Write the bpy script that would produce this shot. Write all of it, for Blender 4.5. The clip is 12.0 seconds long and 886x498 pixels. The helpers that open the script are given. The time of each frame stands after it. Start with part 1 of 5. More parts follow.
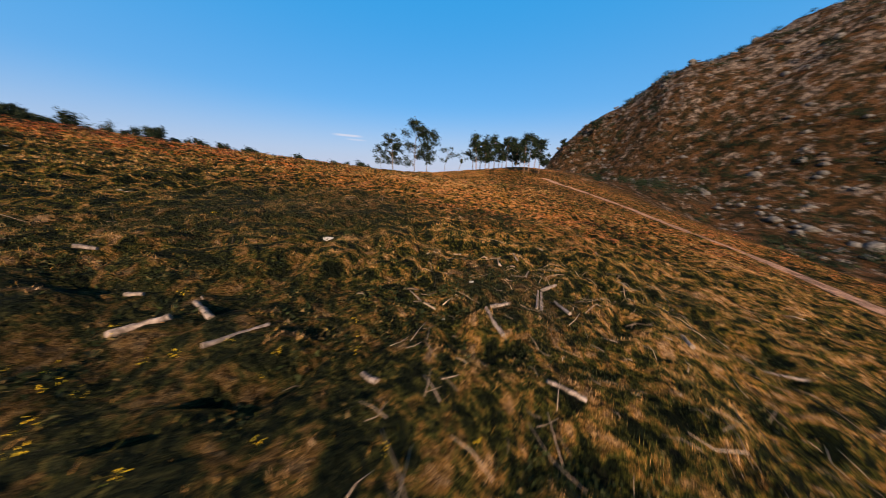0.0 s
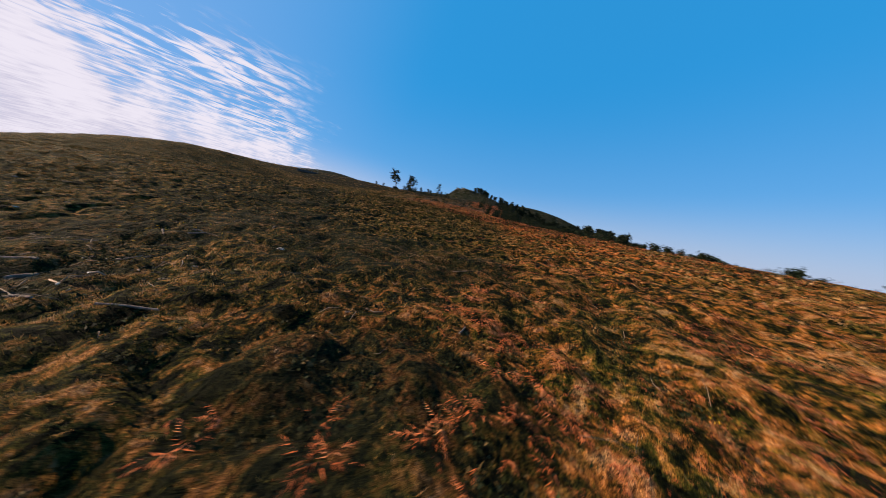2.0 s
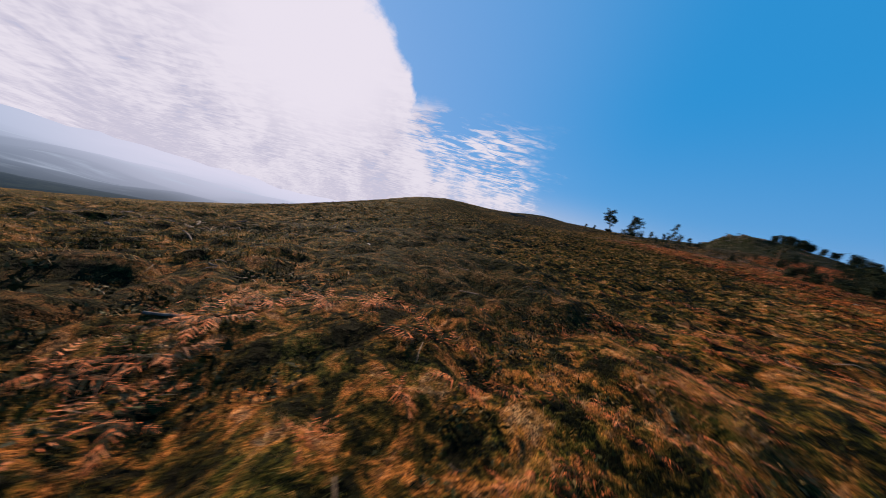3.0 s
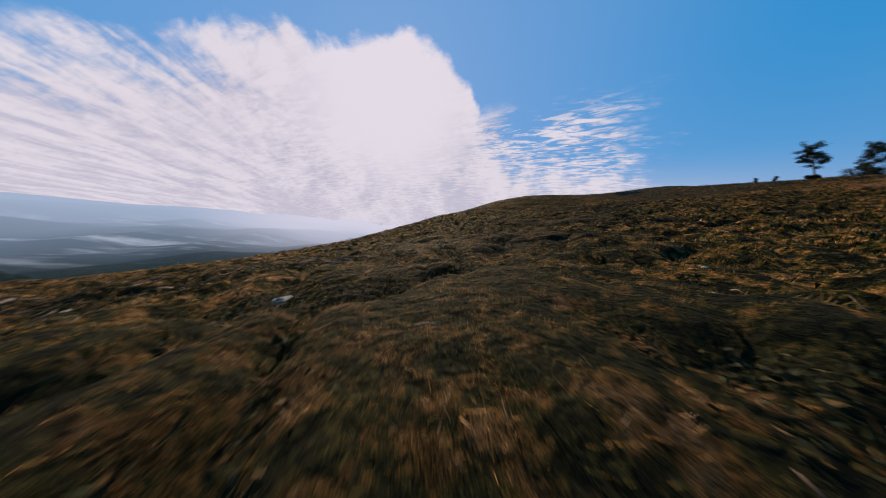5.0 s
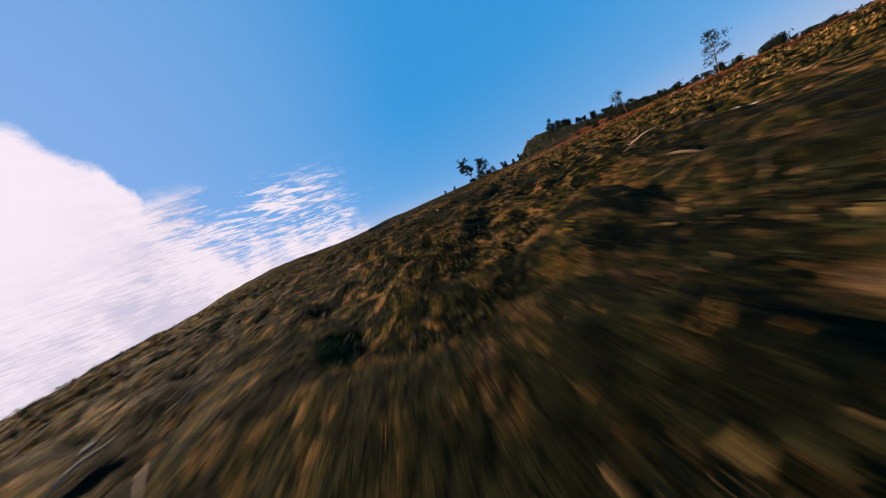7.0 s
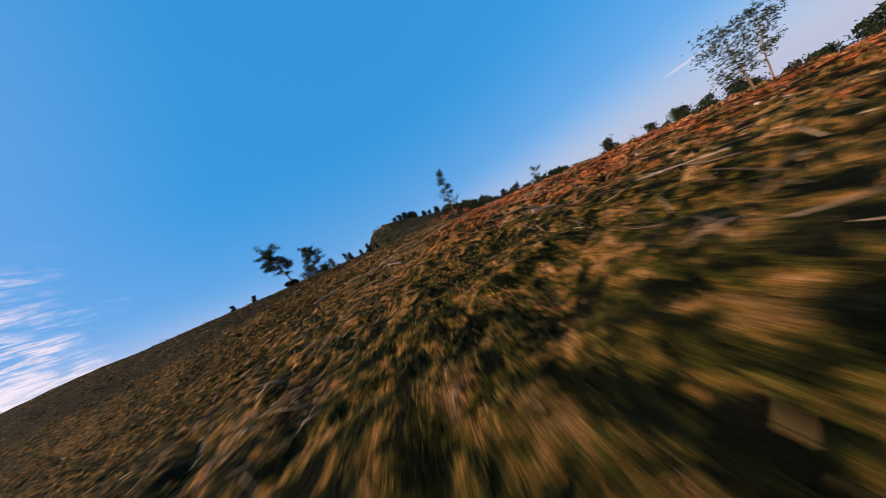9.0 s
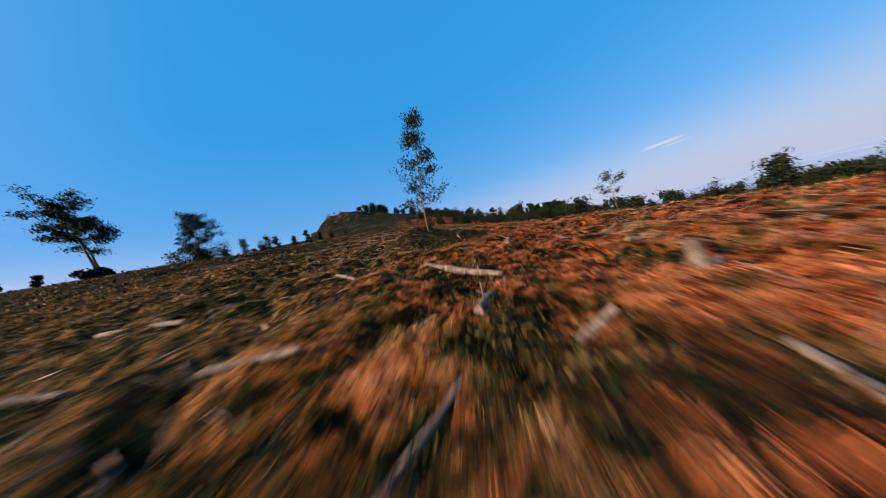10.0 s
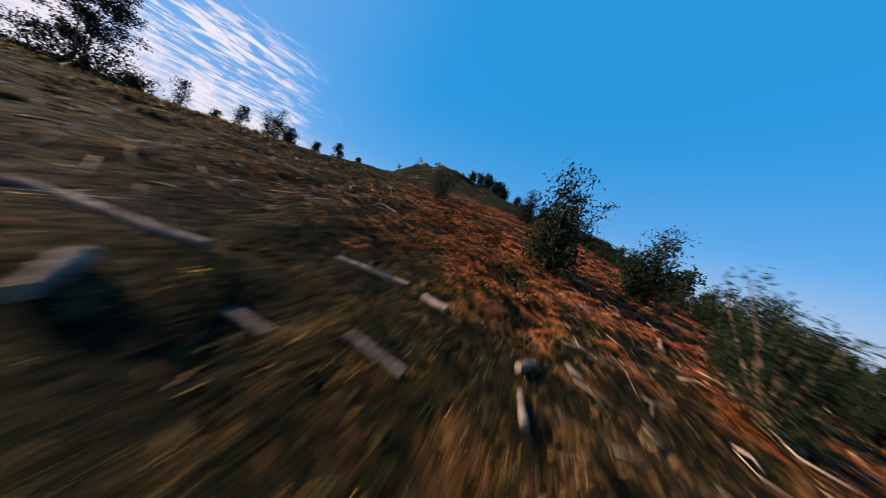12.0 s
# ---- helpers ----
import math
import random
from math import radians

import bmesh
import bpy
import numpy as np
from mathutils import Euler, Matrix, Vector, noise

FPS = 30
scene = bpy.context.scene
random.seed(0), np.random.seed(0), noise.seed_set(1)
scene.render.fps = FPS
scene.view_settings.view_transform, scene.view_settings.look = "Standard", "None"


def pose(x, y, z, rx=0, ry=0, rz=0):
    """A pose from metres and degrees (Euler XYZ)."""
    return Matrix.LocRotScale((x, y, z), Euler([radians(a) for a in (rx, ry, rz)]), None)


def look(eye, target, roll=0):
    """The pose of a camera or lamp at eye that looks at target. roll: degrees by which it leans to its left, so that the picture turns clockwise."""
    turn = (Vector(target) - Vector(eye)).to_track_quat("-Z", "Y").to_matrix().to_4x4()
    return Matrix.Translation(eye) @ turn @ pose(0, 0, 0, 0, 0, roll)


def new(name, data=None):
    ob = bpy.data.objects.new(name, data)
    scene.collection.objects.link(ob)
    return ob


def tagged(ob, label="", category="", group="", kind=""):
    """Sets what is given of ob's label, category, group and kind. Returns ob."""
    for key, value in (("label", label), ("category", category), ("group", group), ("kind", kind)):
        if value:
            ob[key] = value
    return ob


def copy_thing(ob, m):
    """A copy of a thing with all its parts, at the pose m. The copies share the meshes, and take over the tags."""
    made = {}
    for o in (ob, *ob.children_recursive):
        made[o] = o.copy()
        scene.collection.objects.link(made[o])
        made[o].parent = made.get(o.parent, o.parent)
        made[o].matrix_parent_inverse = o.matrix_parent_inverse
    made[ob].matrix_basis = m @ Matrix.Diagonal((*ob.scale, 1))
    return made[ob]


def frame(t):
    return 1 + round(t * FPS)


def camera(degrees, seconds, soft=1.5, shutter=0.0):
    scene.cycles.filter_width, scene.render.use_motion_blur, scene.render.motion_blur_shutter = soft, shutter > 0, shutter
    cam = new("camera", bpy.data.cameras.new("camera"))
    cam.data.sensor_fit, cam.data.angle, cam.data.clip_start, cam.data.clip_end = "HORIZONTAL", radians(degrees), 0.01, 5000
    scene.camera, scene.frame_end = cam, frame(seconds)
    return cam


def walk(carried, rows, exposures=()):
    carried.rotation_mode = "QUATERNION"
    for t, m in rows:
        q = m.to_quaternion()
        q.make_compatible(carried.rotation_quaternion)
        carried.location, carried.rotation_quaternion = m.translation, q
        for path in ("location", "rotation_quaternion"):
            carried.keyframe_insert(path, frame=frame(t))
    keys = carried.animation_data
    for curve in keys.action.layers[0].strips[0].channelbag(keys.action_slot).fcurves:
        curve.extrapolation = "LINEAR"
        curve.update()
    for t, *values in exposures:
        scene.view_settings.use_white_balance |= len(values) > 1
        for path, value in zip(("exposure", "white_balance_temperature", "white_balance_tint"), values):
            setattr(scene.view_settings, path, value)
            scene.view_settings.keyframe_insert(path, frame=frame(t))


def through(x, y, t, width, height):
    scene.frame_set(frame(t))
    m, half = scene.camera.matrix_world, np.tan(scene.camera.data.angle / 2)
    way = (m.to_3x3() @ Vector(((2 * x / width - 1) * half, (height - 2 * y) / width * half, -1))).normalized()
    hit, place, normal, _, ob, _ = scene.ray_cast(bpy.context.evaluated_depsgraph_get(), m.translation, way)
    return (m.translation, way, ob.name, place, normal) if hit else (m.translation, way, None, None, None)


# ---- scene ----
# ---- camera ----
cam = camera(123.08, 12.0, soft=0.5, shutter=0.19)
# seconds, place, heading to the left of +y, pitch, roll
FLIGHT = [
    (0, 0.02, 0.00, 4.10, 0.00, -17.83, 1.87),
    (0.5, 4.76, 3.48, 3.74, 24.50, -13.18, 2.04),
    (1, 7.67, 8.56, 3.59, 47.90, -9.09, 4.18),
    (1.5, 8.95, 14.47, 3.60, 72.72, -5.47, 6.86),
    (2, 7.23, 19.89, 3.59, 97.65, -3.35, 9.19),
    (2.5, 4.09, 23.62, 3.46, 121.90, -2.08, 12.58),
    (2.7, 2.42, 24.65, 3.42, 132.12, -2.19, 14.18),
    (4.5, -6.85, 19.70, 3.49, 182.27, -8.83, 11.11),
    (5, -7.01, 15.61, 3.36, 166.97, -5.07, 4.15),
    (5.5, -7.70, 11.50, 3.35, 152.08, -3.19, -4.65),
    (6, -9.32, 7.04, 3.63, 138.72, -2.75, -12.60),
    (6.5, -14.31, -2.17, 4.47, 126.13, -2.31, -18.99),
    (7, -22.04, -10.88, 6.12, 114.51, -1.22, -24.03),
    (7.5, -33.41, -16.67, 9.06, 103.63, -0.07, -27.94),
    (7.7, -38.13, -18.69, 10.23, 99.27, 0.18, -29.40),
    (9.3, -75.18, -16.07, 15.33, 68.59, 1.01, -28.01),
    (9.5, -79.41, -13.76, 16.01, 66.73, 0.52, -25.70),
    (10, -89.27, -7.41, 17.72, 65.60, -0.09, -16.65),
    (10.5, -99.90, -0.46, 19.64, 72.53, -1.35, -5.74),
    (11, -110.45, 5.97, 20.44, 81.94, -1.10, 6.69),
    (11.5, -121.20, 11.13, 21.11, 89.88, -1.28, 17.40),
    (12, -132.35, 14.75, 23.06, 94.35, -0.28, 17.46),
]


def heading(x, y, z, yaw, pitch, roll):
    a, b = radians(yaw), radians(pitch)
    ahead = Vector((-math.sin(a) * math.cos(b), math.cos(a) * math.cos(b), math.sin(b)))
    return look((x, y, z), Vector((x, y, z)) + 10 * ahead, roll)


EXPOSURES = [(0.0, 1.30, 6900, 11), (1.0, 1.23, 6600, 10), (1.5, 1.20, 6650, 10), (2.5, 1.10, 6700, 11), (4.5, 0.93, 6800, 11), (6.5, 1.05, 6900, 14), (7.0, 1.18, 7000, 16), (7.5, 1.15, 7000, 17),
             (9.5, 1.24, 6850, 16), (10.2, 1.26, 6700, 14), (11.0, 1.18, 6700, 11), (12.0, 1.18, 6550, 10)]
walk(cam, [(t, heading(*r)) for t, *r in FLIGHT], EXPOSURES)

# ---- world, sun ----
SKY_SAT, SKY_VAL, SUN_POWER, SKY_POWER = 1.42, 0.185, 5.0, 0.42
HAZE, AZURE = (0.52, 0.57, 0.75), (0.027, 0.360, 0.840)
SUN_AZ, SUN_EL = radians(181.0), radians(27.5)
SUN_DIR = Vector((-math.sin(SUN_AZ) * math.cos(SUN_EL), math.cos(SUN_AZ) * math.cos(SUN_EL), math.sin(SUN_EL)))


class Tree:
    """A small helper to wire shader nodes."""

    def __init__(self, tree):
        self.t = tree
        tree.nodes.clear()

    def add(self, kind, _ops=None, **ins):
        n = self.t.nodes.new(kind)
        for k, v in (_ops or {}).items():
            setattr(n, k, v)
        for k, v in ins.items():
            key = int(k[1:]) if k[0] == "i" and k[1:].isdigit() else k.replace("_", " ")
            self.put(n.inputs[key], v)
        return n

    def put(self, socket, v):
        if hasattr(v, "is_output"):
            self.t.links.new(v, socket)
        else:
            socket.default_value = v

    def math(self, op, a, b=0.0, c=0.0, clamp=False):
        n = self.t.nodes.new("ShaderNodeMath")
        n.operation, n.use_clamp = op, clamp
        for s, v in zip(n.inputs, (a, b, c)):
            self.put(s, v)
        return n.outputs[0]

    def ramp(self, v, lo, hi, a=0.0, b=1.0):
        n = self.t.nodes.new("ShaderNodeMapRange")
        n.interpolation_type = "SMOOTHSTEP"
        for s, w in zip(n.inputs, (v, lo, hi, a, b)):
            self.put(s, w)
        return n.outputs[0]

    def mix(self, f, a, b, mode="MIX"):
        n = self.t.nodes.new("ShaderNodeMix")
        n.data_type, n.blend_type, n.clamp_factor = "RGBA", mode, True
        self.put(n.inputs[0], f)
        self.put(n.inputs[6], rgb(a))
        self.put(n.inputs[7], rgb(b))
        return n.outputs[2]

    def stops(self, v, steps):
        n = self.t.nodes.new("ShaderNodeValToRGB")
        for k, (at, colour) in enumerate(steps):
            e = n.color_ramp.elements[k] if k < 2 else n.color_ramp.elements.new(1.0)
            e.position, e.color = at, (*colour, 1.0)
        self.put(n.inputs[0], v)
        return n.outputs[0]

    def noise(self, vec, scale, detail=3.0, rough=0.55, dist=0.0):
        n = self.t.nodes.new("ShaderNodeTexNoise")
        n.inputs["Scale"].default_value, n.inputs["Detail"].default_value = scale, detail
        n.inputs["Roughness"].default_value, n.inputs["Distortion"].default_value = rough, dist
        if vec is not None:
            self.put(n.inputs["Vector"], vec)
        return n.outputs[0]


def rgb(c):
    return (*c, 1.0) if isinstance(c, tuple) and len(c) == 3 else c


world = bpy.data.worlds.new("sky")
scene.world = world
world.use_nodes = True
w = Tree(world.node_tree)
sky = w.add("ShaderNodeTexSky", {"sky_type": "NISHITA", "sun_disc": False, "sun_elevation": SUN_EL, "sun_rotation": -SUN_AZ,
                                 "altitude": 600.0, "air_density": 1.0, "dust_density": 0.4, "ozone_density": 2.0})
way = w.add("ShaderNodeTexCoord").outputs["Generated"]
axis = w.add("ShaderNodeSeparateXYZ", i0=way)
up = axis.outputs[2]
toned = w.add("ShaderNodeHueSaturation", Hue=0.497, Saturation=SKY_SAT, Value=SKY_VAL, Color=sky.outputs[0]).outputs[0]
haze = w.math("ADD", w.math("MULTIPLY", w.ramp(up, -0.03, 0.24, 1.0, 0.0), 0.62), w.math("MULTIPLY", w.ramp(up, -0.05, 0.55, 1.0, 0.0), 0.26))
toned = w.mix(0.80, toned, AZURE)
toned = w.mix(haze, toned, HAZE)
# cloud sheet in the sun's quarter of the sky, its texture on a flat layer high above
lift = w.math("ADD", w.math("MAXIMUM", up, 0.0), 0.10)
layer = w.add("ShaderNodeCombineXYZ", i0=w.math("DIVIDE", axis.outputs[0], lift), i1=w.math("DIVIDE", axis.outputs[1], lift)).outputs[0]
combed = w.add("ShaderNodeMapping", Vector=layer, Rotation=(0, 0, radians(8)), Scale=(1.0, 0.30, 1.0)).outputs[0]
rows = w.add("ShaderNodeMapping", {"vector_type": "TEXTURE"}, Vector=layer, Rotation=(0, 0, radians(-40)), Scale=(1.0, 0.36, 1.0)).outputs[0]
combs = w.noise(combed, 3.2, 10.0, 0.62, 0.6)
flecks = w.noise(rows, 5.2, 7.0, 0.62, 0.7)
puffs = w.noise(way, 8.0, 8.0, 0.62, 0.3)
near_sun = w.add("ShaderNodeVectorMath", {"operation": "DOT_PRODUCT"}, i0=way, i1=SUN_DIR).outputs["Value"]
core = w.ramp(near_sun, 0.925, 0.992)
south = w.math("MULTIPLY", w.math("ARCTAN2", axis.outputs[0], w.math("MULTIPLY", axis.outputs[1], -1.0)), 57.29578)
rise = w.math("MULTIPLY", w.math("ARCSINE", up), 57.29578)
# the sheet's upper edge: degrees east of south, degrees above the horizon
EDGE = [(-70, 2), (-58, 9), (-50, 12.5), (-36, 14.5), (-29, 17), (-20, 23), (-16.5, 29), (-11, 33.5), (-2, 36), (8, 34), (16, 31), (23, 32.5), (30, 28.5), (38, 24), (47, 20), (57, 14), (66, 11), (80, 7)]
brim = w.t.nodes.new("ShaderNodeValToRGB")
for k, (a, e) in enumerate(EDGE):
    stop = brim.color_ramp.elements[k] if k < 2 else brim.color_ramp.elements.new(1.0)
    stop.position, stop.color = (a + 70) / 150, (e / 45, e / 45, e / 45, 1)
w.put(brim.inputs[0], w.math("DIVIDE", w.math("ADD", south, 70.0), 150.0))
brim_at = w.math("MULTIPLY", w.add("ShaderNodeSeparateColor", Color=brim.outputs[0]).outputs[0], 45.0)
deep = w.math("SUBTRACT", brim_at, rise)
deep = w.math("ADD", deep, w.math("MULTIPLY", w.math("SUBTRACT", puffs, 0.5), 9.0))
inside = w.ramp(deep, -0.5, 2.0)
east = w.ramp(south, 12.0, 34.0)
grainy = w.math("ADD", w.math("MULTIPLY", combs, w.math("ADD", 0.08, w.math("MULTIPLY", east, 0.52))), w.math("MULTIPLY", w.math("ADD", w.math("MULTIPLY", flecks, 0.45), w.math("MULTIPLY", puffs, 0.55)), w.math("SUBTRACT", 0.92, w.math("MULTIPLY", east, 0.52))))
thick = w.math("ADD", w.math("ADD", grainy, w.ramp(deep, 0.0, 14.0, -0.02, 0.13)), w.math("MULTIPLY", core, 0.22))
cover = w.math("MULTIPLY", inside, w.ramp(thick, 0.39, 0.59))
# a patch of fine fleecy rows west of the sheet, and the fringe that leads to it
frayed = w.math("ADD", south, w.math("MULTIPLY", w.math("SUBTRACT", w.noise(layer, 2.6, 6.0, 0.6), 0.5), 26.0))
fleece = w.math("MULTIPLY", w.math("MULTIPLY", w.ramp(frayed, -53.0, -45.0), w.ramp(south, -15.0, -19.0)), w.ramp(w.math("ADD", rise, w.math("MULTIPLY", w.math("SUBTRACT", puffs, 0.5), 8.0)), 27.0, 22.0))
fleece = w.math("MULTIPLY", fleece, w.ramp(rise, 9.0, 14.0))
lane = w.math("MULTIPLY", w.ramp(w.math("ABSOLUTE", w.math("ADD", south, 30.0)), 1.0, 6.0, 0.13, 0.0), w.ramp(rise, 16.0, 23.0))
fleece = w.math("MULTIPLY", fleece, w.ramp(w.math("SUBTRACT", w.math("ADD", w.ramp(south, -30.0, -19.0, 0.0, 0.07), w.math("ADD", w.math("MULTIPLY", flecks, 0.75), w.math("MULTIPLY", puffs, 0.25))), lane), 0.43, 0.58))
cover = w.math("MULTIPLY", w.math("MAXIMUM", cover, fleece), w.ramp(axis.outputs[1], -0.16, -0.34))
white = w.mix(w.ramp(grainy, 0.40, 0.58), (0.66, 0.64, 0.81), (0.90, 0.865, 1.00))
white = w.mix(core, white, (0.93, 0.89, 1.03))
glow = w.ramp(near_sun, 0.42, 1.12, 0.0, 0.72)
sky_out = w.mix(glow, toned, (0.27, 0.47, 0.88))
# two short vapour streaks low in the north
low = w.ramp(w.math("ABSOLUTE", w.math("SUBTRACT", up, w.math("ADD", 0.105, w.math("MULTIPLY", axis.outputs[0], -0.02)))), 0.0015, 0.005, 1.0, 0.0)
span = w.ramp(w.math("ABSOLUTE", w.math("ADD", axis.outputs[0], 0.35)), 0.02, 0.055, 1.0, 0.0)
streak = w.math("MULTIPLY", w.math("MULTIPLY", low, span), w.ramp(axis.outputs[1], 0.5, 0.8, 0.0, 0.6))
low2 = w.ramp(w.math("ABSOLUTE", w.math("SUBTRACT", up, w.math("ADD", 0.093, w.math("MULTIPLY", axis.outputs[0], -0.02)))), 0.001, 0.004, 1.0, 0.0)
span2 = w.ramp(w.math("ABSOLUTE", w.math("ADD", axis.outputs[0], 0.325)), 0.01, 0.04, 1.0, 0.0)
streak2 = w.math("MULTIPLY", w.math("MULTIPLY", low2, span2), w.ramp(axis.outputs[1], 0.5, 0.8, 0.0, 0.35))
sky_out = w.mix(streak2, sky_out, (0.75, 0.74, 0.86))
sky_out = w.mix(streak, sky_out, (0.75, 0.74, 0.86))
veil = w.math("MULTIPLY", w.ramp(up, 0.0, 0.28, 0.85, 0.0), w.ramp(axis.outputs[1], -0.15, -0.65))
sky_out = w.mix(veil, sky_out, (0.76, 0.73, 0.88))
sky_out = w.mix(cover, sky_out, white)
w.add("ShaderNodeOutputWorld", Surface=w.add("ShaderNodeBackground", Color=sky_out, Strength=SKY_POWER).outputs[0])

sun = new("sun", bpy.data.lights.new("sun", "SUN"))
sun.data.energy, sun.data.angle, sun.data.color = SUN_POWER, radians(0.6), (1.0, 0.76, 0.53)
sun.matrix_world = look((0, 0, 60), Vector((0, 0, 60)) - SUN_DIR)


# ---- materials ----
def material(name):
    m = bpy.data.materials.new(name)
    m.use_nodes = True
    return m, Tree(m.node_tree)


def finish(t, colour, rough=0.8, normal=None, spec=0.3, through=0.0):
    b = t.add("ShaderNodeBsdfPrincipled")
    t.put(b.inputs["Base Color"], rgb(colour))
    t.put(b.inputs["Roughness"], rough)
    b.inputs["Specular IOR Level"].default_value = spec
    if normal is not None:
        t.put(b.inputs["Normal"], normal)
    shader = b.outputs[0]
    if through:
        leaf = t.add("ShaderNodeBsdfTranslucent")
        t.put(leaf.inputs[0], rgb(colour))
        shader = t.add("ShaderNodeMixShader", i0=through, i1=shader, i2=leaf.outputs[0]).outputs[0]
    t.add("ShaderNodeOutputMaterial", Surface=shader)


def bump(t, height, strength=0.5, distance=0.05):
    return t.add("ShaderNodeBump", Strength=strength, Distance=distance, Height=height).outputs[0]


def place(t):
    return t.add("ShaderNodeTexCoord").outputs["Object"]


def world_place(t):
    return t.add("ShaderNodeNewGeometry").outputs["Position"]


def fern_share(t, p):
    """Where dead bracken takes over from grass: north of a line, and all over the upper slope."""
    a = t.add("ShaderNodeSeparateXYZ", i0=p)
    edge = t.math("ADD", t.math("ADD", t.ramp(a.outputs[0], -85.0, -45.0, -13.5, 22.0), t.ramp(a.outputs[0], -106.0, -88.0, 14.5, 0.0)), t.ramp(a.outputs[0], -18.0, 4.0, 0.0, -9.0))
    edge = t.math("ADD", edge, t.ramp(a.outputs[0], -121.0, -111.0, 8.6, 0.0))
    edge = t.math("ADD", edge, t.ramp(t.math("ABSOLUTE", t.math("ADD", a.outputs[0], 133.0)), 1.5, 5.5, 7.0, 0.0))
    off = t.math("DIVIDE", t.math("SUBTRACT", a.outputs[1], edge), 13.0)
    n = t.noise(p, 0.09, 4.0, 0.6)
    return t.ramp(t.math("ADD", off, t.math("MULTIPLY", t.math("SUBTRACT", n, 0.5), 1.9)), -0.35, 0.65)


# the patchwork of the heath, darkest to driest: gorse and heather, moorland grass, dry grass, bleached straw
SWARD = [(0.43, (0.005, 0.008, 0.003)), (0.505, (0.072, 0.072, 0.014)), (0.585, (0.305, 0.148, 0.036)), (0.69, (0.48, 0.290, 0.150))]
BRAKE = [(0.455, (0.010, 0.008, 0.003)), (0.52, (0.135, 0.038, 0.011)), (0.61, (0.45, 0.108, 0.030)), (0.73, (0.54, 0.205, 0.085))]


def north_share(t, p):
    """The northern slope, where the sward is coloured drier and brighter."""
    a = t.add("ShaderNodeSeparateXYZ", i0=p)
    return t.math("MULTIPLY", t.ramp(t.math("ADD", a.outputs[1], t.ramp(a.outputs[0], -3.0, 3.0, 0.0, 4.0)), 20.0, 31.0), t.math("MULTIPLY", t.ramp(a.outputs[0], -62.0, -50.0), t.ramp(a.outputs[0], 8.0, 15.0, 1.0, 0.25)))


def patchwork(t, p):
    """Which plants grow where: patches half a metre across, in drifts of several metres."""
    n, drift = t.noise(p, 2.0, 5.0, 0.64, 0.5), t.noise(p, 0.16, 4.0, 0.6)
    x = t.add("ShaderNodeSeparateXYZ", i0=p).outputs[0]
    lush = t.math("MULTIPLY", t.ramp(x, -6.0, -14.0, 0.0, 0.036), t.math("MULTIPLY", t.ramp(x, -75.0, -60.0, 0.55, 1.0), t.ramp(x, -112.0, -102.0)))
    lush = t.math("SUBTRACT", lush, t.math("MULTIPLY", fern_share(t, p), t.ramp(x, -62.0, -72.0, 0.0, 0.052)))
    return t.math("ADD", t.math("SUBTRACT", t.math("ADD", n, t.math("MULTIPLY", t.math("SUBTRACT", drift, 0.5), 0.28)), lush), t.math("MULTIPLY", north_share(t, p), 0.035))


# heather hollows, and spots added to imitate the shaded near slope
HEATH_SHADE_SPOTS = [(-7.0, 14.0, 9.0), (-13.0, 2.0, 8.0), (-29.0, -6.0, 5.0), (-5.0, 1.0, 8.5), (2.3, 7.2, 3.5), (-101.0, -1.5, 4.5), (-9.0, 9.0, 4.5), (-25.5, -7.0, 6.0), (-36.5, -13.0, 6.0), (-18.0, 1.5, 5.5), (-46.0, -16.0, 6.0),
               (-6.0, 18.8, 4.5), (-8.5, 14.0, 4.0), (-16.0, -2.0, 4.0), (-23.3, -10.4, 4.0), (-34.8, -16.0, 4.5), (-3.8, 2.0, 4.0), (-102.0, -2.2, 3.0), (-122.8, 8.2, 3.4), (-119.5, 6.5, 4.0), (3.4, 18.5, 4.0), (-9.2, 10.6, 2.6), (-90.0, -6.0, 2.0)]


def heath_shade(t, p):
    """Dark heather hollows, and shade painted on near ground, in the grassy part of the slope."""
    best = None
    for x, y, reach in HEATH_SHADE_SPOTS:
        flat = t.add("ShaderNodeVectorMath", {"operation": "MULTIPLY"}, i0=p, i1=(1.0, 1.0, 0.0)).outputs[0]
        d = t.add("ShaderNodeVectorMath", {"operation": "DISTANCE"}, i0=flat, i1=(x, y, 0.0)).outputs["Value"]
        v = t.ramp(d, 0.25 * reach, reach, 1.0, 0.0)
        best = v if best is None else t.math("MAXIMUM", best, v)
    return best


